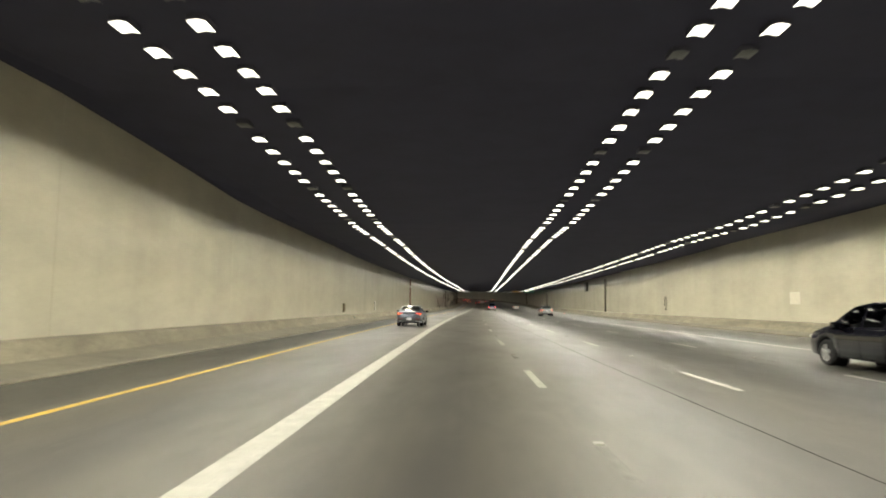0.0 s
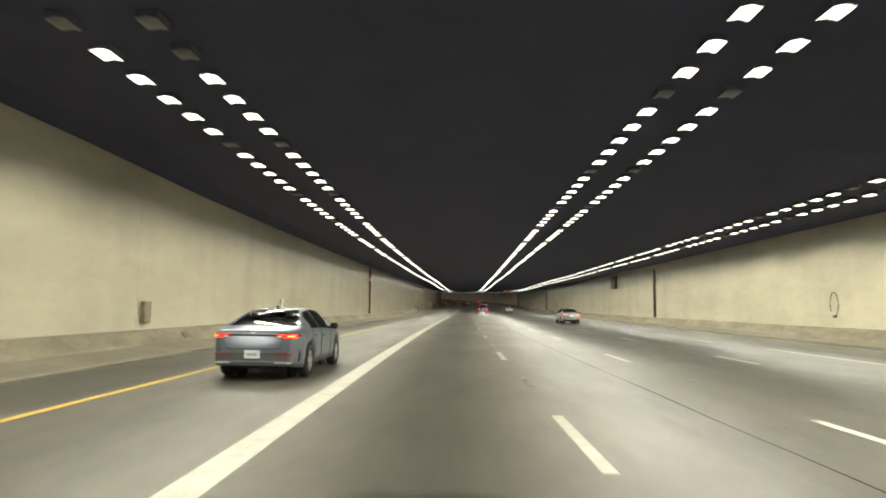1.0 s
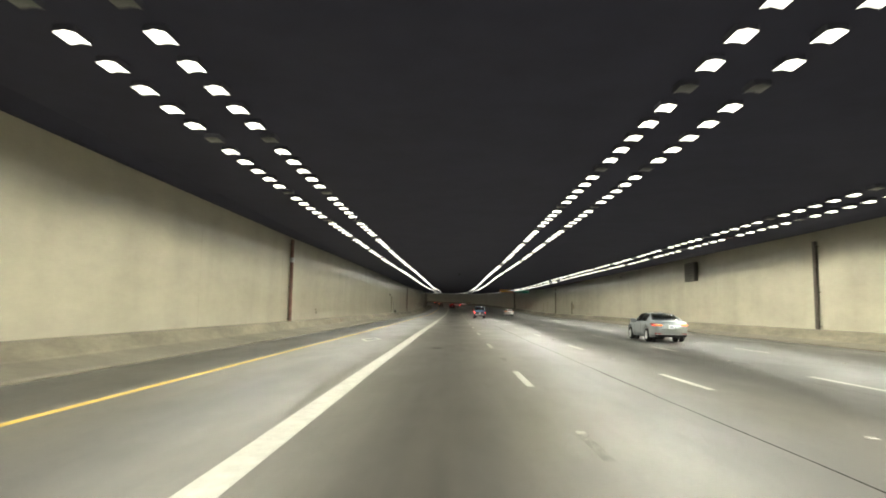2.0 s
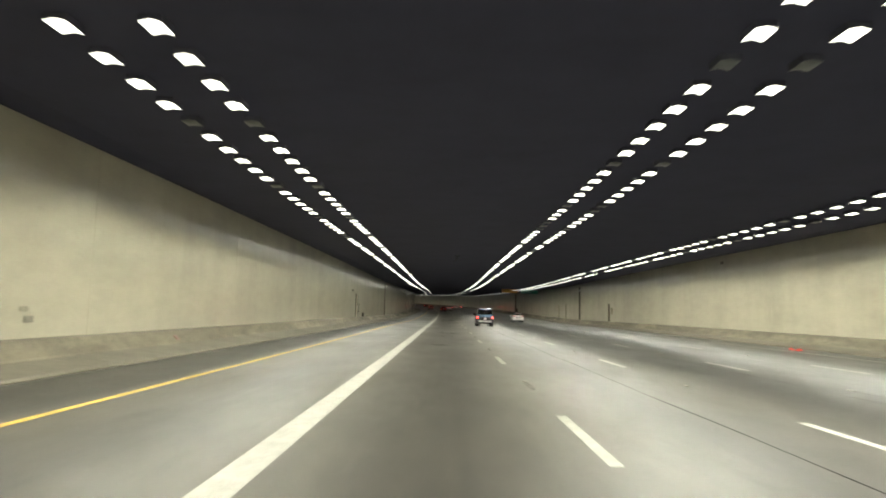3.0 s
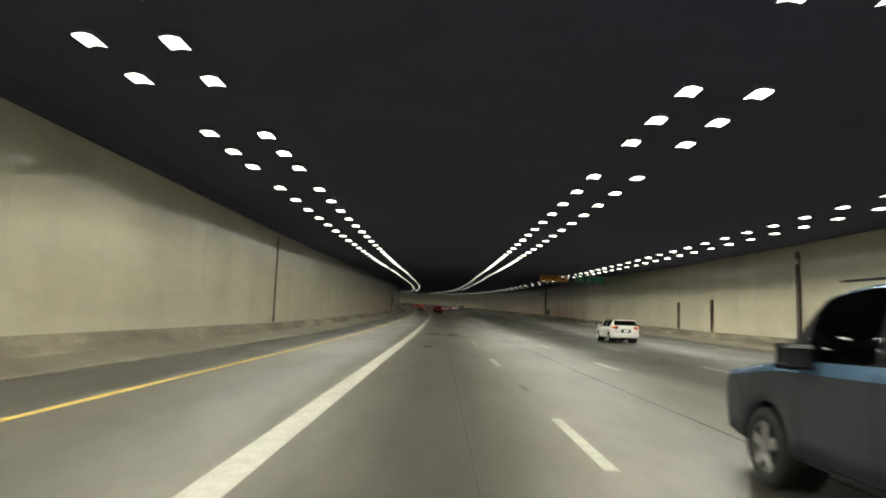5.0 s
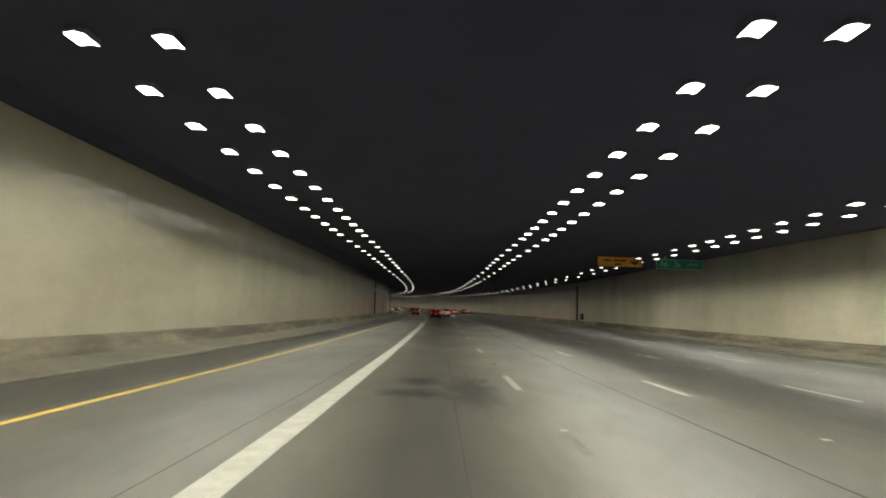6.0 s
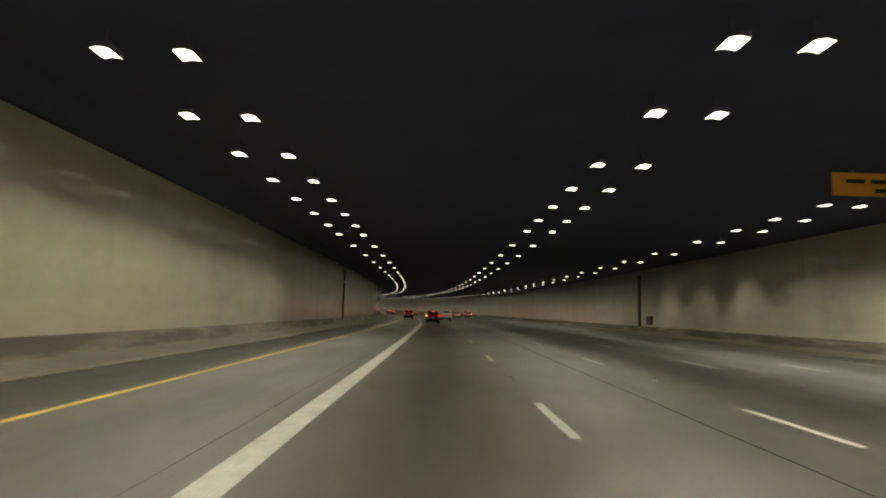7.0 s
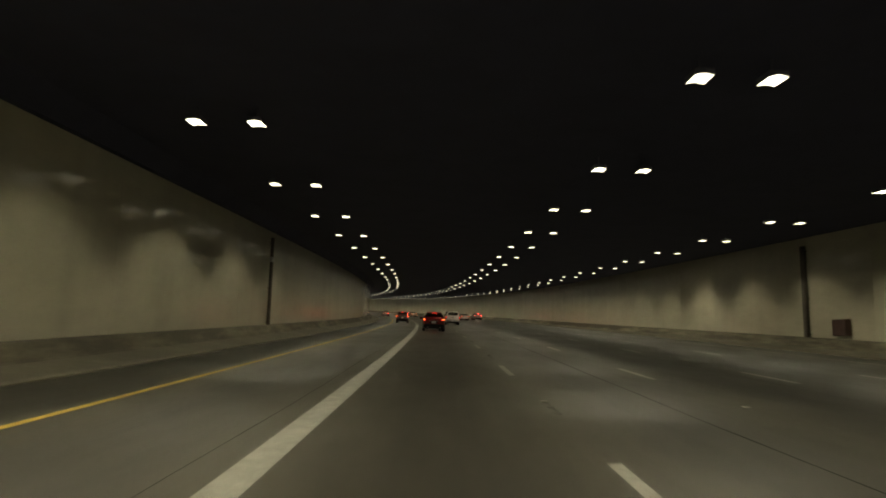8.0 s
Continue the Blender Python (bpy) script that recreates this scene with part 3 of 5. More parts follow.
def curve(points, y):
    """A smooth line through (y, value) pairs."""
    if y <= points[0][0]:
        return points[0][1]
    for (a, p), (b, q) in zip(points, points[1:]):
        if y <= b:
            return p + (q - p) * ease((y - a) / (b - a)) * 0.5 + (q - p) * (y - a) / (b - a) * 0.5
    return points[-1][1]


def wheel(parent, x, y, r, width, side):
    """A tyre with a five-spoke rim; side is +1 on the right."""
    bm = bmesh.new()
    prof = [(r * 0.66, -0.5), (r * 0.9, -0.5), (r * 0.98, -0.36), (r, -0.2), (r, 0.2), (r * 0.98, 0.36), (r * 0.9, 0.5), (r * 0.66, 0.5)]
    rings = [[bm.verts.new((w * width, q * math.cos(k * math.tau / 28), q * math.sin(k * math.tau / 28))) for k in range(28)] for q, w in prof]
    for a, b in zip(rings, rings[1:] + rings[:1]):
        for k in range(28):
            bm.faces.new((a[k], a[(k + 1) % 28], b[(k + 1) % 28], b[k]))
    hub = part("wheel", bm, RUBBER, parent, smooth=True)
    hub.location = (x, y, r)
    bm = bmesh.new()
    out = side * width * 0.42
    ring = [(r * 0.67, out), (r * 0.6, out), (r * 0.57, out * 0.2)]
    rings = [[bm.verts.new((w, q * math.cos(k * math.tau / 28), q * math.sin(k * math.tau / 28))) for k in range(28)] for q, w in ring]
    for a, b in zip(rings, rings[1:]):
        for k in range(28):
            bm.faces.new((a[k], a[(k + 1) % 28], b[(k + 1) % 28], b[k]))
    for k in range(5):
        t = pose(0, 0, 0, 72 * k, 0, 0)
        box(bm, (out - 0.012, -0.05, 0.03), (out + 0.008, 0.05, r * 0.62), 0.008, m=t)
    tube(bm, [(out - 0.03, 0, 0), (out + 0.014, 0, 0)], r * 0.18, 12)
    part("rim", bm, ALLOY, hub, "five-spoke silver alloy rim")
    bm = bmesh.new()
    tube(bm, [(out * 0.1, 0, 0), (out * 0.25, 0, 0)], r * 0.58, 20)
    part("brake_disc", bm, BLACK_TRIM, hub)
    return hub


def car(name, label, category, sp, m):
    """A car with its rear bumper at the origin, facing +y. sp holds its lines."""
    L, W = sp["length"], sp["width"] / 2
    root = new(name)
    tagged(root, label, category)
    r = sp["wheel"]
    axles = (sp["rear_axle"], sp["rear_axle"] + sp["base"])
    gap = r + 0.07
    ys = {0.0, 0.03, 0.08, 0.16, L - 0.16, L - 0.08, L - 0.03, L}
    for a in axles:
        ys |= {round(a + gap * math.cos(math.pi * k / 12), 3) for k in range(13)}
    for key in ("rear_glass", "front_glass"):
        a, b = sp[key]
        ys |= {a + (b - a) * k / 5 for k in range(6)}
    ys |= {p for a, b in sp["side_glass"] for p in (a, b)}
    y = 0.0
    while y < L:
        if min(abs(y - q) for q in ys) > 0.07:
            ys.add(y)
        y += 0.17
    ys = sorted(ys)
    sill, roof_w = sp["sill"], sp["roof_width"] / 2

    def station(y):
        end = sp.get("round", 0.10) * math.exp(-y / (sp.get("round", 0.10) * 1.3)) + sp["nose"] * math.exp(-(L - y) / 0.35)
        w = W * (1 - end) - sp["taper"] * W * (ease((0.9 - y) / 0.9) + ease((y - L + 1.0) / 1.0))
        zb = sill + sp["lift"] * (ease((0.5 - y) / 0.5) + 0.6 * ease((y - L + 0.6) / 0.6))
        for a in axles:
            d = abs(y - a)
            if d < gap:
                zb = max(zb, r + math.sqrt(max(gap * gap - d * d, 0.0)))
        belt, top = curve(sp["belt"], y), curve(sp["top"], y)
        belt = min(belt, top)
        up = top - belt
        k = min(1.0, up / (sp["height"] - belt + 1e-6)) if up > 0.06 else 0.0
        wt = w * 0.93 + (roof_w - w * 0.93) * k
        mid = max(zb + 0.02, zb + 0.6 * (belt - zb))
        pts = [(w * 0.80, zb), (w * sp.get("tuck", 0.965), zb), (w * 0.985, zb + 0.27 * (belt - zb)), (w, mid), (w * 0.988, max(mid + 0.01, belt - 0.055)), (w * 0.955, belt)]
        a, b = Vector((w * 0.955, belt)), Vector((wt, belt + up * 0.9))
        if k == 0.0:
            b = Vector((w * 0.86, belt + up * 0.6))
        for q in (0.08, 0.5, 1.0):
            v = a.lerp(b, q)
            v.x += 0.02 * math.sin(math.pi * q) * (1 if k else 0)
            pts.append((v.x, v.y))
        crown = belt + up
        pts += [(b.x * 0.9, b.y + (crown - b.y) * 0.55), (b.x * 0.62, b.y + (crown - b.y) * 0.85), (0.0, crown)]
        return pts

    grid = [station(y) for y in ys]
    n = len(grid[0])
    full = [[(-x, z) for x, z in g] + [(x, z) for x, z in reversed(g[:-1])] for g in grid]
    cols = len(full[0])
    kinds = {}
    for i in range(len(ys) - 1):
        ym = (ys[i] + ys[i + 1]) / 2
        for k in range(cols - 1):
            kk = k if k < n - 1 else cols - 2 - k
            side = 0 if k < n - 1 else 1
            kind = "body"
            if kk <= sp.get("clad", -1):
                kind = "cladding"
            if kk in (6, 7) and sp.get("dark_pillars") and ym > 0.12:
                kind = "pillar_trim.%d.%d" % (side, sum(1 for lo, hi in sp["side_glass"] if ym > hi))
            for a, b in (("rear_glass", "rear_window"), ("front_glass", "windscreen")):
                lo, hi = sp[a]
                if lo < ym < hi and kk >= (9 if b == "rear_window" and sp.get("thick_pillars") else 8) and hi - lo > 0.02:
                    kind = b
            if kk in (6, 7):
                for j, (lo, hi) in enumerate(sp["side_glass"]):
                    if lo < ym < hi:
                        kind = "side_window.%d.%d" % (side, j)
            kinds.setdefault(kind, []).append((i, k))
    mats = {"body": sp["paint"], "cladding": GREY_CLADDING, "pillar_trim": BLACK_TRIM, "rear_window": sp.get("glass", CAR_GLASS), "windscreen": CAR_GLASS}
    for kind, cells in kinds.items():
        bm = bmesh.new()
        vs = {}

        def vert(i, k):
            if (i, k) not in vs:
                x, z = full[i][k]
                vs[(i, k)] = bm.verts.new((x, ys[i], z))
            return vs[(i, k)]
        for i, k in cells:
            bm.faces.new((vert(i, k), vert(i, k + 1), vert(i + 1, k + 1), vert(i + 1, k)))
        if kind == ("cladding" if sp.get("clad", -1) >= 3 else "body"):
            for i in (0, len(ys) - 1):
                bm.faces.new([vert(i, k) for k in range(cols)])
        base = kind.split(".")[0]
        part(base, bm, mats.get(base, sp.get("glass", CAR_GLASS)), root, smooth=True)
    # underside, cabin and seats
    bm = bmesh.new()
    box(bm, (-W * 0.74, 0.2, sill + 0.02), (W * 0.74, L - 0.25, sill + 0.14))
    part("underbody", bm, BLACK_TRIM, root)
    lo, hi = sp["rear_glass"][0], sp["front_glass"][1]
    belt = curve(sp["belt"], L / 2)
    part("cabin_tub", boxed((-W * 0.84, lo + 0.15, sill + 0.15), (W * 0.84, hi - 0.3, belt - 0.14), 0.04), INTERIOR, root)
    mid = sp["rear_glass"][1]
    for y in (mid + 0.35, mid + 1.3):
        for x in (-0.38, 0.38):
            bm = box(bmesh.new(), (x - 0.24, y - 0.07, belt - 0.2), (x + 0.24, y + 0.07, belt + 0.1), 0.05)
            box(bm, (x - 0.12, y - 0.05, belt + 0.12), (x + 0.12, y + 0.04, belt + 0.28), 0.04)
            part("seat", bm, SEAT_CLOTH, root)
    for a in axles:
        for side in (-1, 1):
            wheel(root, side * (W - 0.125), a, r, 0.22, side)
            # dark arch liner behind the wheel
            bm = bmesh.new()
            tube(bm, [(side * (W - 0.42), a, r + 0.02), (side * (W - 0.36), a, r + 0.02)], gap * 0.99, 18)
            part("arch_liner", bm, BLACK_TRIM, root)
    for side in (-1, 1):
        y = sp["side_glass"][-1][1] - 0.12
        bm = box(bmesh.new(), (side * (W + 0.02) - 0.0, y - 0.05, curve(sp["belt"], y) + 0.01), (side * (W + 0.19), y + 0.1, curve(sp["belt"], y) + 0.15), 0.03)
        box(bm, (side * (W - 0.08), y + 0.0, curve(sp["belt"], y) + 0.02), (side * (W + 0.04), y + 0.05, curve(sp["belt"], y) + 0.07), 0.01)
        part("side_mirror", bm, sp.get("mirror", sp["paint"]), root)
        # headlamps
        z = curve(sp["top"], L - 0.15) - 0.14
        hx = side * W * (0.72 - sp["nose"] * 0.5)
        part("headlight", boxed((hx - 0.17, L - 0.2, z - 0.07), (hx + 0.17, L + 0.008, z + 0.06), 0.03), CLEAR_LENS, root)
        # gaps round the doors
        for yy in [sp["side_glass"][-2][0] - 0.02, sp["side_glass"][-1][0] - 0.03, sp["side_glass"][-1][1] + 0.06]:
            seam(root, [(side * x * 1.0015, yy, zz) for x, zz in station(yy)[1:6]], 0.005)
        seam(root, [(side * station(yy)[1][0] * 1.002, yy, station(yy)[1][1] + 0.03) for yy in (axles[0] + gap + 0.05, (axles[0] + axles[1]) / 2, axles[1] - gap - 0.05)], 0.006)
        # door handles
        for j, (a, b) in enumerate(sp["side_glass"][:2]):
            yy = a + 0.12
            part("door_handle", boxed((side * W * 0.985 - 0.015, yy, curve(sp["belt"], yy) - 0.14), (side * W * 0.985 + 0.02, yy + 0.17, curve(sp["belt"], yy) - 0.11), 0.008), sp.get("mirror", sp["paint"]), root)
    def flank(y, z):
        """How wide the body is at a height."""
        pts = station(y)[1:6]
        for (x0, z0), (x1, z1) in zip(pts, pts[1:]):
            if z <= z1:
                return x0 + (x1 - x0) * min(max((z - z0) / max(z1 - z0, 1e-6), 0.0), 1.0)
        return pts[-1][0]
    sp["rear"](root, dict(sp, flank=flank), W, L)
    root.matrix_basis = m
    return root


def plate(root, z, y=-0.02, w=0.31):
    p = part("number_plate", boxed((-w / 2, y - 0.012, z - 0.078), (w / 2, y, z + 0.078), 0.006), PLATE, root, "white number plate")
    bm = bmesh.new()
    for k in range(5):
        box(bm, (-0.1 + 0.042 * k, y - 0.015, z - 0.03), (-0.072 + 0.042 * k, y - 0.0125, z + 0.03))
    part("plate_bar", bm, PLATE_BAR, p)


def seam(root, pts, r=0.006, mat=None):
    part("panel_gap", tube(bmesh.new(), pts, r, 5), mat or BLACK_TRIM, root)


def wrap_band(plan, zlo, zhi, thick=0.03):
    """A band that follows plan points (x, y) round a corner; zlo and zhi may be lists."""
    bm = bmesh.new()
    n = len(plan)
    zlo = zlo if isinstance(zlo, list) else [zlo] * n
    zhi = zhi if isinstance(zhi, list) else [zhi] * n
    rings = []
    for i, (x, y) in enumerate(plan):
        a, b = Vector(plan[max(i - 1, 0)]), Vector(plan[min(i + 1, n - 1)])
        d = (b - a).normalized()
        inner = Vector((x, y)) + Vector((-d.y, d.x)) * thick * (1 if plan[-1][0] > 0 else -1)
        e = min(0.008, (zhi[i] - zlo[i]) * 0.25)
        rim = Vector((x, y)).lerp(inner, 0.25)
        rings.append([bm.verts.new(v) for v in ((rim.x, rim.y, zlo[i]), (x, y, zlo[i] + e), (x, y, zhi[i] - e), (rim.x, rim.y, zhi[i]), (inner.x, inner.y, zhi[i]), (inner.x, inner.y, zlo[i]))])
    for p, q in zip(rings, rings[1:]):
        for k in range(6):
            bm.faces.new((p[k], p[(k + 1) % 6], q[(k + 1) % 6], q[k]))
    bm.faces.new(rings[0])
    bm.faces.new(rings[-1][::-1])
    return bm


def corner(sp, side, x0, depth, z, out=0.012):
    """Plan points from x0 on the tail round the corner to depth along the flank."""
    fx = sp["flank"]
    pts = [(x0, -out), ((x0 + fx(0.0, z)) / 2, -out), (fx(0.0, z) - 0.02, -out)]
    pts += [(fx(y, z) + out, y) for y in (0.02, 0.06, 0.12, 0.2, 0.32, 0.45) if y <= depth]
    return [(side * x, y) for x, y in pts]


def fastback_rear(root, sp, W, L):
    lit = sp.get("lamp", TAIL_GLOW)
    for side in (-1, 1):
        # slim lamps that wrap the corner and taper along the flank
        pl = corner(sp, side, 0.42, 0.32, 0.88, 0.016)
        n = len(pl)
        lamp = part("tail_light", wrap_band(pl, [0.885 - 0.055 * min(1, i / 2) + 0.012 * max(0, i - 4) for i in range(n)], [0.925 + 0.02 * min(1, i / 2) - 0.006 * max(0, i - 4) for i in range(n)]), RED_LENS, root, "slim red wrap-round tail light")
        pl = corner(sp, side, 0.5, 0.2, 0.88, 0.019)
        part("light_strip", wrap_band(pl, 0.898, [0.92] * len(pl), 0.01), lit, lamp)
        pl = corner(sp, side, 0.6, 0.2, 0.88, 0.019)
        part("light_strip", wrap_band(pl, 0.852, [0.878] * len(pl), 0.01), lit, lamp)
        pl = corner(sp, side, 0.72, 0.12, 0.88, 0.022)
        part("amber_lamp", wrap_band(pl, 0.876, [0.9] * len(pl), 0.01), AMBER, lamp, "amber turn lamp")
        part("reverse_light", boxed((side * 0.53 - 0.05, -0.021, 0.862), (side * 0.53 + 0.04, -0.012, 0.888), 0.003), CLEAR_LENS, lamp)
        part("reflector", wrap_band(corner(sp, side, 0.46, 0.06, 0.53, 0.02), 0.518, 0.54, 0.02), RED_LENS, root, "red bumper reflector")
        part("exhaust_trim", wrap_band(corner(sp, side, 0.44, 0.06, 0.4, 0.024), 0.352, 0.385, 0.02), STEEL, root)
        fx = sp["flank"]
        part("bumper_vent", wrap_band([(side * (fx(y, 0.48) + 0.006), y) for y in (0.3, 0.34, 0.38)], [0.38, 0.4, 0.44], [0.62, 0.58, 0.5], 0.02), BLACK_TRIM, root)
        part("lower_bumper", wrap_band(corner(sp, side, 0.0, 0.2, 0.45, 0.014), [0.33] * 3 + [0.34, 0.36, 0.4, 0.42][:len(corner(sp, side, 0.0, 0.2, 0.45)) - 3], [0.575] * 3 + [0.56, 0.53, 0.5, 0.46][:len(corner(sp, side, 0.0, 0.2, 0.45)) - 3], 0.03), LOWER_GREY, root, "dark grey lower rear bumper")
    part("light_bar", boxed((-0.45, -0.016, 0.892), (0.45, 0.05, 0.922), 0.008), BLACK_TRIM, root, "thin dark bar between the tail lights")
    part("boot_lip", boxed((-0.68, -0.008, 0.968), (0.68, 0.12, 1.0), 0.014), sp["paint"], root)
    part("bumper_trim", boxed((-0.7, -0.026, 0.388), (0.7, 0.0, 0.4), 0.004), SATIN, root, "thin satin bumper strip")
    part("underbody_valance", boxed((-0.62, 0.05, 0.25), (0.62, 0.3, 0.34), 0.03), BLACK_TRIM, root)
    plate(root, 0.53, -0.022)
    part("badge", boxed((-0.04, -0.01, 0.94), (0.04, 0.0, 0.955), 0.003), CHROME, root)
    seam(root, [(-0.6, -0.003, 0.86), (-0.55, -0.005, 0.68), (-0.5, -0.005, 0.64), (0.5, -0.005, 0.64), (0.55, -0.005, 0.68), (0.6, -0.003, 0.86)], 0.005)
    part("roof_fin", boxed((-0.025, sp["rear_glass"][1] + 0.05, sp["height"] - 0.03), (0.025, sp["rear_glass"][1] + 0.22, sp["height"] + 0.05), 0.02), sp["paint"], root)


def sedan_rear(root, sp, W, L):
    lit = sp.get("lamp", TAIL_GLOW)
    for side in (-1, 1):
        pl = corner(sp, side, 0.46, 0.45, 0.86, 0.014)
        n = len(pl)
        lamp = part("tail_light", wrap_band(pl, [0.80 + 0.012 * max(0, i - 3) for i in range(n)], [0.87 + 0.03 * min(1, i / 2) + 0.004 * max(0, i - 3) for i in range(n)]), RED_LENS, root, "red wedge-shaped tail light")
        pl = corner(sp, side, 0.5, 0.32, 0.84, 0.018)
        part("light_strip", wrap_band(pl, 0.822, 0.85, 0.01), lit, lamp)
        pl = corner(sp, side, 0.62, 0.2, 0.84, 0.018)
        part("light_strip", wrap_band(pl, 0.868, 0.88, 0.01), CLEAR_LENS, lamp)
        pl = corner(sp, side, 0.46, 0.06, 0.84, 0.02)
        part("amber_lamp", wrap_band(pl, 0.845, [0.868] * len(pl), 0.01), AMBER, lamp, "amber turn lamp")
        part("reflector", wrap_band(corner(sp, side, 0.5, 0.12, 0.44, 0.012), 0.42, 0.45, 0.02), RED_LENS, root)
        part("lower_bumper", wrap_band(corner(sp, side, 0.0, 0.12, 0.36, 0.012), 0.30, 0.39, 0.03), BLACK_TRIM, root)
        part("bumper_trim", wrap_band(corner(sp, side, 0.0, 0.32, 0.4, 0.016), 0.385, 0.4, 0.02), CHROME, root)
    part("boot_trim", boxed((-0.46, -0.014, 0.885), (0.46, 0.03, 0.905), 0.006), CHROME, root, "bright strip above the plate")
    part("boot_lip", boxed((-0.66, -0.008, 0.975), (0.66, 0.12, 1.01), 0.014), sp["paint"], root)
    plate(root, 0.76, -0.01)
    seam(root, [(-0.56, -0.003, 0.8), (-0.52, -0.005, 0.64), (0.52, -0.005, 0.64), (0.56, -0.003, 0.8)], 0.005)
    part("roof_fin", boxed((-0.025, sp["rear_glass"][1] + 0.05, sp["height"] - 0.03), (0.025, sp["rear_glass"][1] + 0.22, sp["height"] + 0.04), 0.02), sp["paint"], root)


def box_suv_rear(root, sp, W, L):
    # upper tailgate, lower cladding gate, silver bumper
    part("tailgate", boxed((-0.80, -0.10, 0.93), (0.80, 0.1, 1.195), 0.035), sp["paint"], root, "light blue upper tailgate")
    part("lower_gate", boxed((-0.72, -0.085, 0.64), (0.72, 0.1, 0.93), 0.02), GREY_CLADDING, root, "grey plastic lower tailgate")
    part("plate_recess", boxed((-0.33, -0.089, 0.7), (0.33, -0.07, 0.87), 0.01), BLACK_TRIM, root)
    for side in (-1, 1):
        lamp = part("tail_light", box(bmesh.new(), (side * 0.80 - 0.095, -0.105, 0.80), (side * 0.80 + 0.095, 0.16, 1.06), 0.045), RED_LENS, root, "tall red tail light")
        part("brake_lamp", boxed((side * 0.80 - 0.07, -0.114, 0.83), (side * 0.80 + 0.07, -0.09, 0.96), 0.02), sp.get("lamp", TAIL_GLOW), lamp)
        part("reverse_light", boxed((side * 0.80 - 0.05, -0.112, 0.99), (side * 0.80 + 0.05, -0.09, 1.03), 0.012), CLEAR_LENS, lamp)
        part("wheel_flare", box(bmesh.new(), (side * (W - 0.03) - 0.04, 0.12, 0.45), (side * (W - 0.03) + 0.04, 0.42, 0.95), 0.03), GREY_CLADDING, root)
    part("rear_bumper", boxed((-0.86, -0.075, 0.40), (0.86, 0.2, 0.66), 0.06), GREY_CLADDING, root, "grey plastic rear bumper")
    part("bumper_insert", boxed((-0.69, -0.115, 0.455), (0.69, -0.06, 0.605), 0.02), SILVER_BUMPER, root, "silver bumper panel")
    part("valance", boxed((-0.72, 0.04, 0.31), (0.72, 0.3, 0.43), 0.03), BLACK_TRIM, root)
    part("exhaust_pipe", tube(bmesh.new(), [(0.42, -0.02, 0.3), (0.42, 0.3, 0.3)], 0.035, 10), CHROME, root)
    plate(root, 0.785, -0.092)
    part("gate_handle", boxed((0.16, -0.105, 0.925), (0.38, -0.08, 0.945), 0.006), BLACK_TRIM, root)
    part("spoiler", boxed((-0.66, -0.03, 1.70), (0.66, 0.2, 1.76), 0.025), sp["paint"], root)
    part("rear_wiper", tube(bmesh.new(), [(-0.1, -0.11, 1.2), (0.25, -0.11, 1.24)], 0.012, 6), BLACK_TRIM, root)
    part("antenna", tube(bmesh.new(), [(0.5, 0.3, 1.78), (0.56, 0.12, 1.98)], 0.006, 6), BLACK_TRIM, root)
    for side in (-1, 1):
        part("roof_rail", tube(bmesh.new(), [(side * 0.58, 0.3, 1.79), (side * 0.58, 2.6, 1.8)], 0.012, 6), BLACK_TRIM, root)


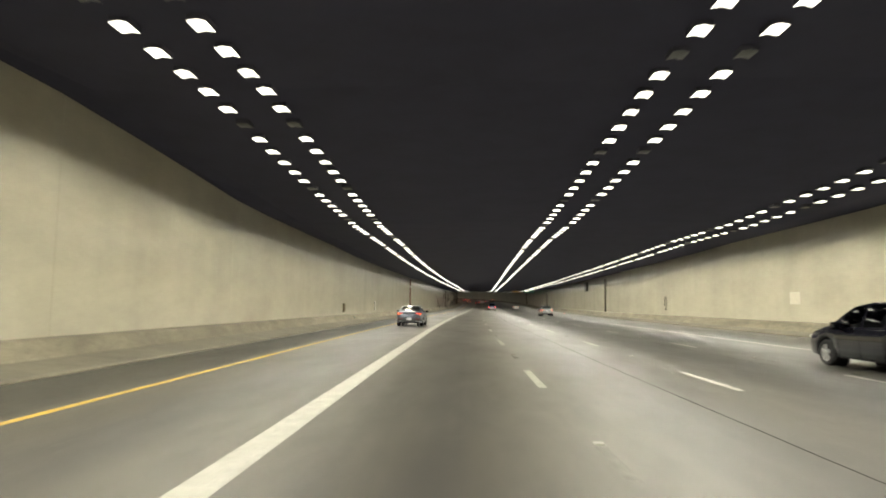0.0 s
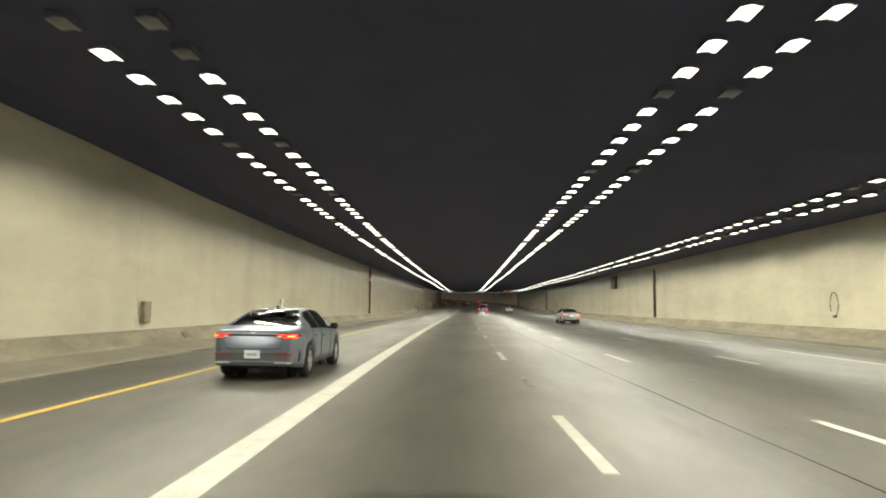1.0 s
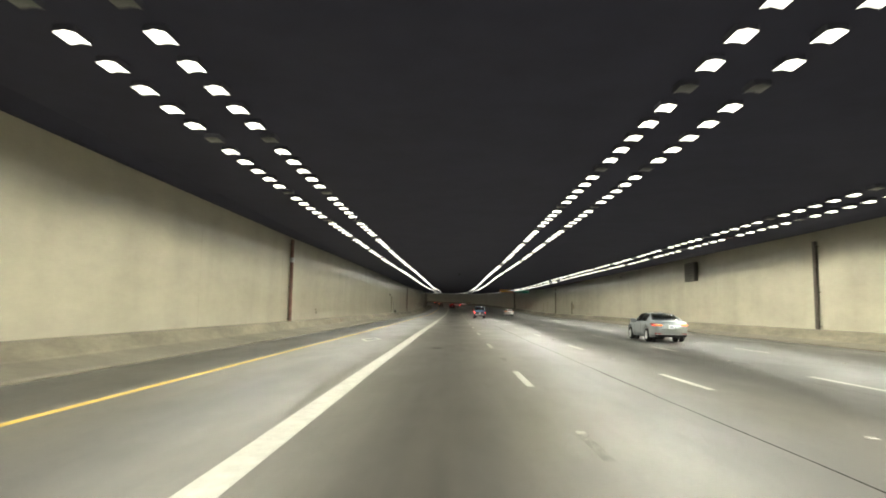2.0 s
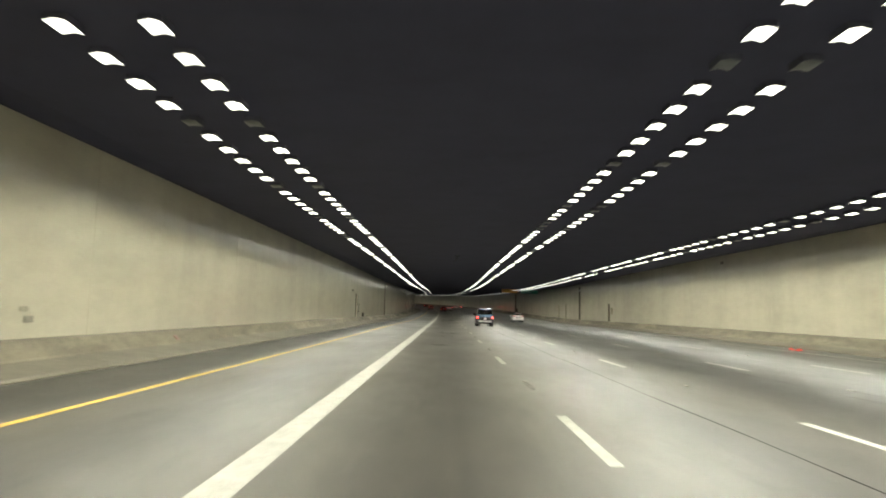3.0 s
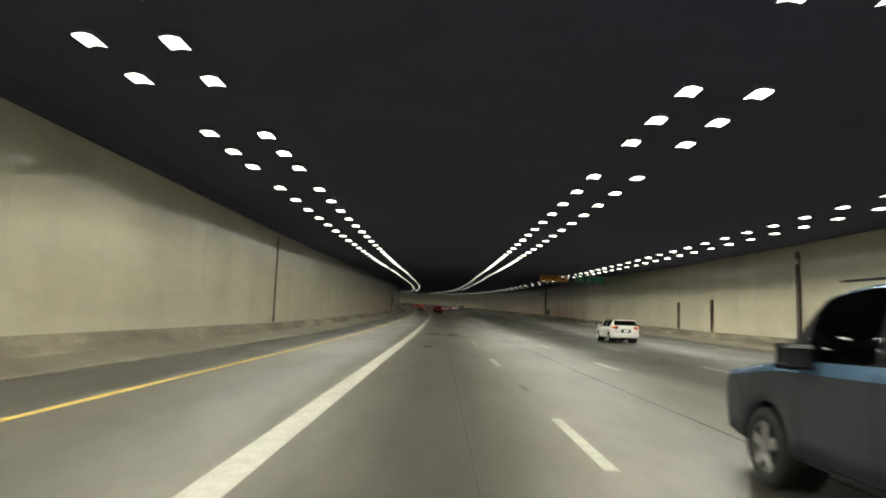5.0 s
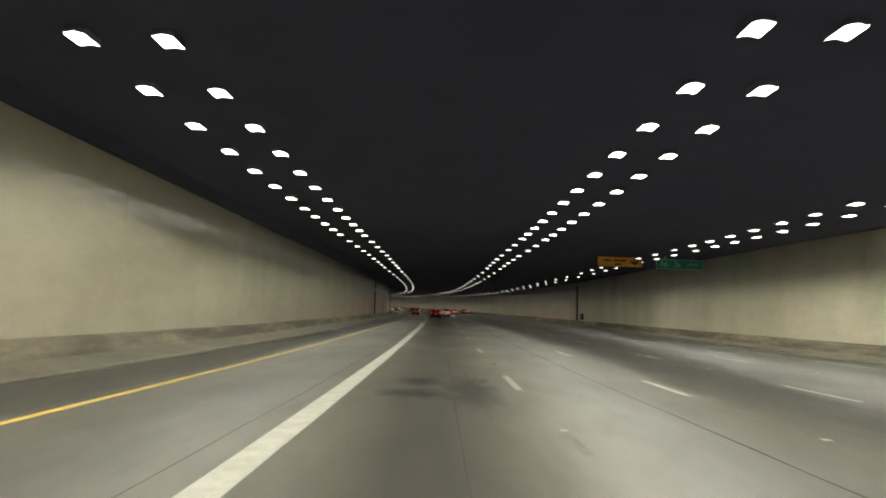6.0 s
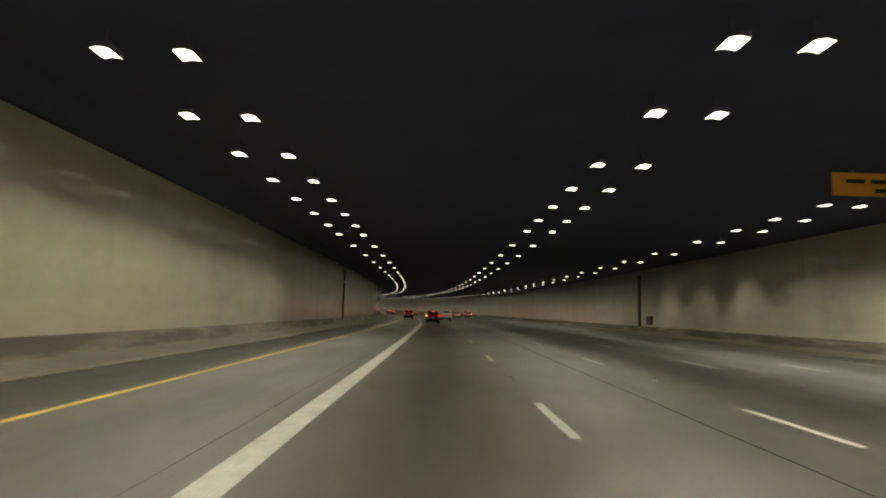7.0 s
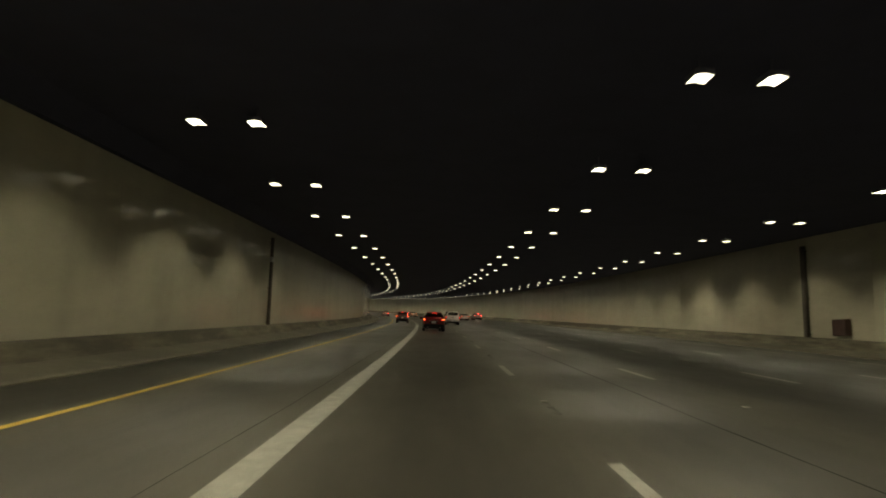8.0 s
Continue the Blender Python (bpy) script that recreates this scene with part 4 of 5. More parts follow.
def crossover_rear(root, sp, W, L):
    H = sp["height"]
    lit = sp.get("lamp", TAIL_GLOW)
    for side in (-1, 1):
        lamp = part("tail_light", wrap_band(corner(sp, side, W - 0.42, 0.2, 0.98, 0.016), 0.92, 1.06), RED_LENS, root, "red wrap-round tail light")
        part("brake_lamp", wrap_band(corner(sp, side, W - 0.32, 0.06, 0.98, 0.022), 0.955, 1.0, 0.012), lit, lamp)
        part("amber_lamp", wrap_band(corner(sp, side, W - 0.24, 0.12, 0.98, 0.022), 1.01, 1.04, 0.012), AMBER, lamp)
        if sp.get("rails", True):
            part("roof_rail", tube(bmesh.new(), [(side * (sp["roof_width"] / 2 - 0.06), 0.75, H - 0.03), (side * (sp["roof_width"] / 2 - 0.06), 0.85, H + 0.02), (side * (sp["roof_width"] / 2 - 0.06), 2.2, H + 0.01), (side * (sp["roof_width"] / 2 - 0.06), 2.35, H - 0.04)], 0.014, 6), BLACK_TRIM, root)
        part("exhaust_trim", boxed((side * 0.5 - 0.07, -0.03, 0.33), (side * 0.5 + 0.07, 0.05, 0.37), 0.015), STEEL, root)
        part("reflector", boxed((side * 0.62 - 0.1, -0.03, 0.5), (side * 0.62 + 0.1, 0.02, 0.54), 0.008), RED_LENS, root)
    part("rear_bumper", boxed((-W * 0.9, -0.04, 0.36), (W * 0.9, 0.16, 0.64), 0.05), sp.get("bumper", BLACK_TRIM), root, "dark rear bumper")
    part("valance", boxed((-0.68, 0.02, 0.24), (0.68, 0.3, 0.38), 0.03), BLACK_TRIM, root)
    part("spoiler", boxed((-0.6, 0.02, H - 0.1), (0.6, 0.3, H - 0.04), 0.02), sp["paint"], root)
    part("high_brake_light", boxed((-0.15, 0.0, H - 0.12), (0.15, 0.03, H - 0.09), 0.005), lit, root)
    plate(root, 0.78)
    part("gate_trim", boxed((-0.36, -0.018, 0.88), (0.36, 0.0, 0.905), 0.006), CHROME, root)
    seam(root, [(-0.66, -0.006, 0.9), (-0.64, -0.006, 0.68), (-0.6, -0.006, 0.66), (0.6, -0.006, 0.66), (0.64, -0.006, 0.68), (0.66, -0.006, 0.9)], 0.006)
    part("plate_recess", boxed((-0.3, -0.014, 0.69), (0.3, 0.0, 0.87), 0.01), BLACK_TRIM, root)
    part("rear_wiper", tube(bmesh.new(), [(0.0, 0.02, 1.13), (0.32, 0.04, 1.17)], 0.01, 6), BLACK_TRIM, root)


def wagon_rear(root, sp, W, L):
    for side in (-1, 1):
        lamp = part("tail_light", box(bmesh.new(), (side * (W - 0.12) - 0.07, -0.02, 0.8), (side * (W - 0.12) + 0.07, 0.1, 1.15), 0.02), RED_LENS, root, "upright red tail light")
        part("brake_lamp", boxed((side * (W - 0.12) - 0.05, -0.028, 0.95), (side * (W - 0.12) + 0.05, -0.014, 1.1), 0.01), sp.get("lamp", TAIL_GLOW), lamp)
    part("rear_bumper", boxed((-W * 0.93, -0.12, 0.48), (W * 0.93, 0.05, 0.7), 0.03), CHROME, root, "bright metal rear bumper")
    part("tailgate_handle", boxed((-0.12, -0.02, 1.0), (0.12, 0.0, 1.08), 0.01), BLACK_TRIM, root)
    part("valance", boxed((-0.68, 0.1, 0.34), (0.68, 0.4, 0.5), 0.03), BLACK_TRIM, root)
    part("rear_window", boxed((-0.66, -0.012, 1.3), (0.66, 0.02, 1.72), 0.03), DARK_GLASS, root)
    seam(root, [(-0.8, -0.006, 1.22), (-0.8, -0.008, 0.74), (0.8, -0.008, 0.74), (0.8, -0.006, 1.22)])
    plate(root, 0.58, -0.125)


SEDAN = dict(thick_pillars=True, tuck=0.95, round=0.17, length=4.9, width=1.86, height=1.445, wheel=0.335, rear_axle=1.02, base=2.85, sill=0.24, lift=0.07, nose=0.2, taper=0.05, roof_width=1.12,
             belt=[(0.0, 0.93), (0.2, 0.97), (1.0, 0.985), (3.4, 0.93), (4.9, 0.72)],
             top=[(0.0, 0.96), (0.12, 1.025), (0.6, 1.075), (1.5, 1.405), (2.2, 1.455), (2.75, 1.42), (3.75, 0.99), (4.6, 0.86), (4.9, 0.74)],
             rear_glass=(0.62, 1.5), front_glass=(2.9, 3.7), side_glass=[(1.2, 1.95), (2.02, 2.95)], mirror=BLACK_TRIM, paint=SLATE, rear=fastback_rear)
SILVER_SEDAN = dict(SEDAN, paint=SILVER, mirror=SILVER, rear=sedan_rear, rear_axle=1.08, base=2.78,
                    top=[(0.0, 0.97), (0.12, 1.03), (0.62, 1.08), (1.5, 1.40), (2.1, 1.455), (2.7, 1.43), (3.6, 1.0), (4.6, 0.86), (4.9, 0.74)], height=1.455, rear_glass=(0.66, 1.45))
BOXY = dict(length=4.3, width=1.82, height=1.79, wheel=0.345, rear_axle=0.78, base=2.575, sill=0.34, lift=0.06, nose=0.1, taper=0.02, roof_width=1.36, clad=3, dark_pillars=True,
            belt=[(0.0, 1.16), (3.0, 1.1), (4.3, 0.95)],
            top=[(0.0, 1.66), (0.12, 1.76), (0.6, 1.785), (2.0, 1.79), (2.55, 1.74), (3.2, 1.13), (4.1, 1.02), (4.3, 0.9)],
            rear_glass=(0.0, 0.001), front_glass=(2.6, 3.15), side_glass=[(0.3, 0.95), (1.1, 1.75), (1.85, 2.7)], glass=PRIVACY_GLASS, paint=BLUE, mirror=BLACK_TRIM, rear=box_suv_rear, lamp=BRAKE_GLOW)
MINIVAN = dict(length=4.75, width=1.9, height=1.72, wheel=0.345, rear_axle=0.95, base=2.8, sill=0.26, lift=0.06, nose=0.16, taper=0.03, roof_width=1.26,
               belt=[(0.0, 1.05), (3.2, 1.0), (4.75, 0.78)],
               top=[(0.0, 1.3), (0.25, 1.6), (0.9, 1.71), (2.2, 1.72), (2.8, 1.64), (3.75, 1.06), (4.5, 0.92), (4.75, 0.8)],
               rear_glass=(0.05, 0.5), front_glass=(2.85, 3.7), side_glass=[(0.55, 1.35), (1.45, 2.25), (2.32, 3.1)], rails=False, mirror=BLACK, glass=PRIVACY_GLASS, paint=BLACK, rear=crossover_rear)
CROSSOVER = dict(length=4.5, width=1.84, height=1.66, wheel=0.35, rear_axle=0.9, base=2.65, sill=0.3, lift=0.06, nose=0.16, taper=0.04, roof_width=1.2, clad=1,
                 belt=[(0.0, 1.06), (3.2, 1.02), (4.5, 0.82)],
                 top=[(0.0, 1.2), (0.3, 1.5), (0.7, 1.63), (1.8, 1.66), (2.5, 1.6), (3.3, 1.08), (4.2, 0.98), (4.5, 0.84)],
                 rear_glass=(0.06, 0.55), front_glass=(2.55, 3.25), side_glass=[(0.7, 1.55), (1.62, 2.55)], glass=PRIVACY_GLASS, paint=DEEP_RED, rear=crossover_rear)
WAGON = dict(length=5.4, width=1.93, height=1.86, wheel=0.38, rear_axle=1.15, base=3.3, sill=0.42, lift=0.05, nose=0.1, taper=0.01, roof_width=1.34,
              belt=[(0.0, 1.24), (5.4, 1.1)],
              top=[(0.0, 1.78), (0.1, 1.82), (1.9, 1.84), (3.2, 1.86), (3.6, 1.8), (4.2, 1.26), (5.2, 1.16), (5.4, 1.08)],
              rear_glass=(0.0, 0.001), front_glass=(3.62, 4.15), side_glass=[(0.3, 1.6), (2.0, 2.8), (2.9, 3.75)], glass=PRIVACY_GLASS, paint=WHITE_CAR, rear=wagon_rear)


def build_traffic():
    suv = car("fastback_sedan", "slate-grey fastback sedan with slim lit tail lights in the carpool lane", "car", SEDAN, at(27.6, -1.78))
    box_car = car("boxy_suv", "light blue boxy utility car with grey cladding and lit brake lights", "car", BOXY, at(139.55, 5.87) @ Matrix.Diagonal((0.98, 1.0, 1.06, 1.0)))
    # a rear window bowed from side to side, leaning forward at the top
    bm = bmesh.new()
    nx, nz = 14, 6
    faces = []
    for y in (0.0, 0.03):
        rows = [[bm.verts.new(((2 * i / nx - 1) * 0.775 * (1.05 - 0.11 * j / nz), -0.112 + 0.085 * j / nz + 0.05 * (2 * i / nx - 1) ** 2 + y, 1.185 + 0.525 * j / nz)) for i in range(nx + 1)] for j in range(nz + 1)]
        for p, q in zip(rows, rows[1:]):
            for i in range(nx):
                bm.faces.new((p[i], p[i + 1], q[i + 1], q[i]))
        faces.append(rows[0] + [r[-1] for r in rows[1:]] + rows[-1][-2::-1] + [r[0] for r in rows[-2:0:-1]])
    for k in range(len(faces[0])):
        j = (k + 1) % len(faces[0])
        bm.faces.new((faces[0][k], faces[0][j], faces[1][j], faces[1][k]))
    part("rear_window", bm, DARK_GLASS, box_car, "dark tinted upright rear window", smooth=True)
    car("silver_sedan", "pale silver sedan with lit red tail lights on asphalt", "car", SILVER_SEDAN, at(76.85, 13.14) @ Matrix.Diagonal((1.04, 1.05, 1.05, 1.0)))
    car("black_minivan", "glossy black minivan reflecting the ceiling lights", "car", MINIVAN, at(-1.35, 12.85))
    car("station_wagon", "white station wagon in the slow lane", "car", dict(CROSSOVER, paint=WHITE_CAR, clad=-1, height=1.52, bumper=WHITE_CAR, lamp=RED_LENS,
        top=[(0.0, 1.1), (0.35, 1.4), (0.7, 1.5), (1.8, 1.52), (2.5, 1.47), (3.3, 1.02), (4.2, 0.92), (4.5, 0.82)], belt=[(0.0, 0.98), (3.2, 0.96), (4.5, 0.8)]), at(176.0, 13.6))
    car("red_crossover", "dark red crossover with lit tail lights ahead in the lane", "car", CROSSOVER, at(277.0, 1.6) @ Matrix.Diagonal((1.06, 1.0, 1.0, 1.0)))
    car("utility_wagon", "white boxy utility wagon with lit tail lights and a bright bumper", "car", WAGON, at(306.0, 4.75))
    car("grey_crossover", "mid-grey crossover in the carpool lane", "car", dict(CROSSOVER, paint=MID_GREY, lamp=TAIL_GLOW), at(312.0, -1.95))
    car("silver_crossover", "silver crossover with lit brake lights in the slow lane", "car", dict(CROSSOVER, paint=SILVER, clad=-1, lamp=BRAKE_GLOW), at(362.0, 16.4))
    car("white_sedan", "white sedan in dense traffic on the bend", "car", dict(SILVER_SEDAN, paint=WHITE_CAR), at(358.0, 12.8))
    car("charcoal_sedan", "charcoal sedan with glowing brake lights on the bend", "car", dict(SILVER_SEDAN, paint=DARK_CAR, lamp=BRAKE_GLOW), at(350.0, 9.1))
    car("gold_sedan", "pale gold sedan far along the bend", "car", dict(SILVER_SEDAN, paint=BEIGE_CAR), at(394.0, 5.4))
    car("black_sedan", "black sedan with glowing brake lights far along the bend", "car", dict(SILVER_SEDAN, paint=BLACK, lamp=BRAKE_GLOW), at(384.0, 1.8))
    car("grey_sedan", "grey sedan in the carpool lane far ahead", "car", dict(SILVER_SEDAN, paint=MID_GREY, lamp=BRAKE_GLOW), at(398.0, -1.8))


build_traffic()


# ---- fixtures on the walls ----
def on_west(s, z, out=0.0):
    """Pose on the left wall: +x out into the tunnel, +y along the road, z up."""
    return at(s, LEFT + out, z)


def on_east(s, z, out=0.0):
    """The same on the right wall; x points into the tunnel, y back along the road."""
    return at(s, east(s) - out, z, 180)


def on_barrier(s, z):
    """On the sloping face of the left barrier."""
    return at(s, -7.45, 0.395) @ pose(0, 0, 0, 0, -43, 0) @ pose(0, 0, z)


def standpipe(where, s, label, mat, ring, rad=0.11, bottom=0.62, top=5.6, band=4.35):
    root = mesh_object("standpipe", tube(bmesh.new(), [(0.14, 0, bottom), (0.14, 0, top)], rad, 14), mat, smooth=False)
    tagged(root, label, "pipe", "wall standpipes")
    if ring:
        part("coupling", tube(bmesh.new(), [(0.14, 0, band - 0.14), (0.14, 0, band + 0.14)], rad * 1.3, 14), STEEL, root, "bright metal coupling")
    for z in (bottom + 0.15, (bottom + top) / 2 - 0.4, top - 0.3):
        bm = bmesh.new()
        box(bm, (-0.01, -rad * 1.5, z - 0.03), (0.05, rad * 1.5, z + 0.03), 0.005)
        tube(bm, [(0.14, 0, z - 0.025), (0.14, 0, z + 0.025)], rad * 1.12, 14)
        part("bracket", bm, DARK_PIPE, root)
    root.matrix_basis = where(s, 0.0)
    return root


standpipe(on_west, 82.75, "red-brown drain pipe with a bright coupling on the wall", RUST_PIPE, True)
standpipe(on_west, 172.8, "dark vertical conduit fixed to the painted wall", DARK_PIPE, False, 0.05)
standpipe(on_west, 260.2, "dark drain pipe fixed to the painted wall", DARK_PIPE, True, 0.1)
standpipe(on_east, 79.8, "dark drain pipe on the wall beside the slow lane", DARK_PIPE, False, 0.12, 0.74)
standpipe(on_east, 173.15, "dark drain pipe with a coupling on the wall", DARK_PIPE, True, 0.12, 0.74, 5.9, 5.3)
standpipe(on_east, 260.2, "brown drain pipe fixed to the wall", DARK_PIPE, False, 0.16, 0.74, 6.0)


def wall_door(where, s, z0, w, h, label, open_lines=True):
    root = new("service_door")
    tagged(root, label, "door", kind="structure")
    leaf = part("door_leaf", boxed((0.004, -w / 2, z0), (0.04, w / 2, z0 + h), 0.006), DOOR_PAINT, root)
    part("handle", boxed((0.04, w / 2 - 0.16, z0 + 1.0), (0.1, w / 2 - 0.1, z0 + 1.16), 0.01), STEEL, leaf)
    for a, b in (((0.0, -w / 2 - 0.09, z0), (0.075, -w / 2, z0 + h + 0.09)), ((0.0, w / 2, z0), (0.075, w / 2 + 0.09, z0 + h + 0.09)), ((0.0, -w / 2, z0 + h), (0.075, w / 2, z0 + h + 0.09))):
        part("door_frame", boxed(a, b, 0.008), FRAME_DARK, root)
    root.matrix_basis = where(s, 0.0)
    return root


wall_door(on_west, 143.2, 0.66, 0.92, 2.36, "beige steel service door in a dark frame above the barrier")


def recessed_door(doorway, label):
    """A steel door set back in its opening in the right-hand wall."""
    lo, hi, z0, z1 = doorway
    w = hi - lo
    root = new("service_door")
    tagged(root, label, "door", kind="structure")
    leaf = part("door_leaf", boxed((-0.36, -w / 2 + 0.045, z0 + 0.004), (-0.32, w / 2 - 0.045, z1 - 0.045), 0.004), DOOR_PAINT, root)
    part("handle", boxed((-0.32, -w / 2 + 0.1, z0 + 0.95), (-0.25, -w / 2 + 0.16, z0 + 1.15), 0.01), VENT_DARK, leaf)
    for p, q in (((-0.38, -w / 2 + 0.002, z0 + 0.002), (-0.29, -w / 2 + 0.045, z1 - 0.002)), ((-0.38, w / 2 - 0.045, z0 + 0.002), (-0.29, w / 2 - 0.002, z1 - 0.002)), ((-0.38, -w / 2 + 0.045, z1 - 0.045), (-0.29, w / 2 - 0.045, z1 - 0.002))):
        part("door_frame", boxed(p, q, 0.004), FRAME_DARK, root)
    # dark steel lining of the jambs and the head
    for p, q in (((-0.29, -w / 2 + 0.002, z0 + 0.002), (-0.004, -w / 2 + 0.014, z1 - 0.002)), ((-0.29, w / 2 - 0.014, z0 + 0.002), (-0.004, w / 2 - 0.002, z1 - 0.002)), ((-0.29, -w / 2 + 0.014, z1 - 0.014), (-0.004, w / 2 - 0.014, z1 - 0.002))):
        part("jamb_lining", boxed(p, q, 0.002), FRAME_DARK, root)
    root.matrix_basis = on_east((lo + hi) / 2, 0.0)
    return root


for _d, _label in zip(EAST_DOORWAYS, ("beige steel service door set back beside the slow lane", "wide beige service door set back in a dark opening", "narrow beige service door set back in a dark opening")):
    recessed_door(_d, _label)


def wall_box(name, where, s, z, w, h, d, mat, label, category, slats=0):
    root = mesh_object(name, boxed((0.002, -w / 2, -h / 2), (d, w / 2, h / 2), min(0.02, d / 4)), mat)
    tagged(root, label, category)
    for k in range(slats):
        q = -h / 2 + h * (k + 0.5) / slats
        part("louvre", boxed((d, -w / 2 + 0.04, q - 0.015), (d + 0.025, w / 2 - 0.04, q + 0.02), 0.004), FRAME_DARK, root)
    if not slats:
        part("cover", boxed((d, -w / 2 + 0.03, -h / 2 + 0.03), (d + 0.012, w / 2 - 0.03, h / 2 - 0.03), 0.004), mat, root)
    root.matrix_basis = where(s, z)
    return root


wall_box("vent_box", on_east, 98.5, 5.0, 2.2, 1.6, 0.35, VENT_DARK, "dark metal vent box high on the wall", "vent", 7)
wall_box("junction_box", on_west, 140.0, 3.4, 0.3, 0.16, 0.1, VENT_DARK, "small dark junction box on the painted wall", "junction box")
wall_box("utility_box", on_west, 148.2, 0.86, 0.5, 0.42, 0.2, VENT_DARK, "small dark utility box above the barrier", "utility box")
wall_box("barrier_outlet", on_barrier, 144.4, 0.0, 0.34, 0.24, 0.02, VENT_DARK, "dark outlet plate on the sloping barrier", "outlet")
wall_box("call_box", on_west, 35.4, 1.2, 0.42, 0.7, 0.16, worn("drab_box_paint", (0.2, 0.17, 0.11), 0.6), "drab steel call box on the wall", "call box")
wall_box("barrier_outlet", on_barrier, 37.3, 0.0, 0.5, 0.26, 0.02, VENT_DARK, "dark drain outlet in the grimy barrier", "outlet")
wall_box("call_box", on_west, 50.6, 1.35, 0.3, 0.95, 0.16, worn("pale_box_paint", (0.55, 0.54, 0.48), 0.5), "pale upright call box on the wall", "call box")
wall_box("hose_cabinet", on_east, 257.2, 1.36, 1.1, 0.86, 0.3, worn("brown_cabinet", (0.06, 0.03, 0.024), 0.6), "dark brown hose cabinet beside the drain pipe", "cabinet")
wall_box("call_box", on_east, 154.3, 2.1, 0.28, 0.8, 0.14, worn("drab_box_paint_two", (0.26, 0.22, 0.15), 0.6), "narrow drab call box beside the service door", "call box")


wall_box("junction_box", on_west, 90.2, 1.33, 0.26, 0.12, 0.06, worn("drab_plate_paint", (0.3, 0.28, 0.21), 0.6), "small drab junction box on the painted wall", "junction box")
wall_box("junction_box", on_west, 90.4, 1.09, 0.3, 0.16, 0.06, worn("grey_plate_paint", (0.26, 0.25, 0.2), 0.6), "small grey junction box on the painted wall", "junction box")
wall_box("junction_box", on_east, 122.8, 5.75, 0.36, 0.2, 0.12, FRAME_DARK, "small dark junction box close under the ceiling", "junction box")
# thin plates that stand for a repainted patch and a rust stain
wall_box("cover_plate", on_east, 23.0, 2.13, 1.15, 0.72, 0.012, worn("pale_plate_paint", (0.52, 0.5, 0.41), 0.45, spread=0.1), "pale flat repainted patch on the painted wall", "cover plate")
wall_box("cover_plate", on_barrier, 97.2, 0.0, 0.26, 0.24, 0.012, RUST_PIPE, "small rust stain on the sloping barrier, made as a thin plate", "cover plate")


def door_hose():
    root = mesh_object("door_rail", tube(bmesh.new(), [(0.03, 0, 0.0), (0.14, 0, 0.02), (0.16, 0, 0.9), (0.03, 0, 0.92)], 0.028, 8), DARK_PIPE)
    part("clamp", boxed((0.0, -0.14, 0.55), (0.12, 0.12, 0.63), 0.01), DARK_PIPE, root)
    part("clamp", boxed((0.0, -0.1, 0.0), (0.12, 0.06, 0.08), 0.01), DARK_PIPE, root)
    tagged(root, "bent dark metal rail bracket beside the service door", "rail")
    root.matrix_basis = on_west(144.15, 1.15)


door_hose()


def wall_ring():
    pts = [(0.06, 0.35 * math.cos(a), 0.62 * math.sin(a)) for a in [k * math.tau / 20 for k in range(-4, 13)]]
    root = mesh_object("cable_loop", tube(bmesh.new(), pts, 0.025, 6), DARK_PIPE)
    part("cable_end", boxed((0.0, -0.1, -0.7), (0.12, 0.1, -0.58), 0.01), DARK_PIPE, root)
    tagged(root, "loop of dark cable hanging on the painted wall", "cable")
    root.matrix_basis = on_east(48.2, 1.95)


wall_ring()


# ---- overhead signs ----
def lettering(text, size, mat, parent, x, z, y=-0.012):
    cu = bpy.data.curves.new("lettering", "FONT")
    cu.body, cu.size, cu.extrude = text, size, 0.002
    cu.materials.append(mat)
    tmp = bpy.data.objects.new("lettering", cu)
    scene.collection.objects.link(tmp)
    bpy.context.view_layer.update()
    me = bpy.data.meshes.new_from_object(tmp.evaluated_get(bpy.context.evaluated_depsgraph_get()))
    bpy.data.objects.remove(tmp)
    bpy.data.curves.remove(cu)
    me.materials.clear()
    me.materials.append(mat)
    ob = new("lettering", me)
    ob.parent = parent
    ob.matrix_basis = pose(x, y, z, 90, 0, 0)
    return ob


def overhead_sign(s, u0, u1, z0, z1, mat, label):
    w, h = u1 - u0, z1 - z0
    root = mesh_object("overhead_sign", boxed((-w / 2, 0.0, 0.0), (w / 2, 0.05, h), 0.01), mat)
    tagged(root, label, "road sign")
    for x in (-w * 0.3, w * 0.3):
        part("hanger", boxed((x - 0.03, 0.05, h * 0.3), (x + 0.03, 0.11, 0.75 + h), 0.005), STEEL, root)
    root.matrix_basis = at(s, (u0 + u1) / 2, z0)
    return root


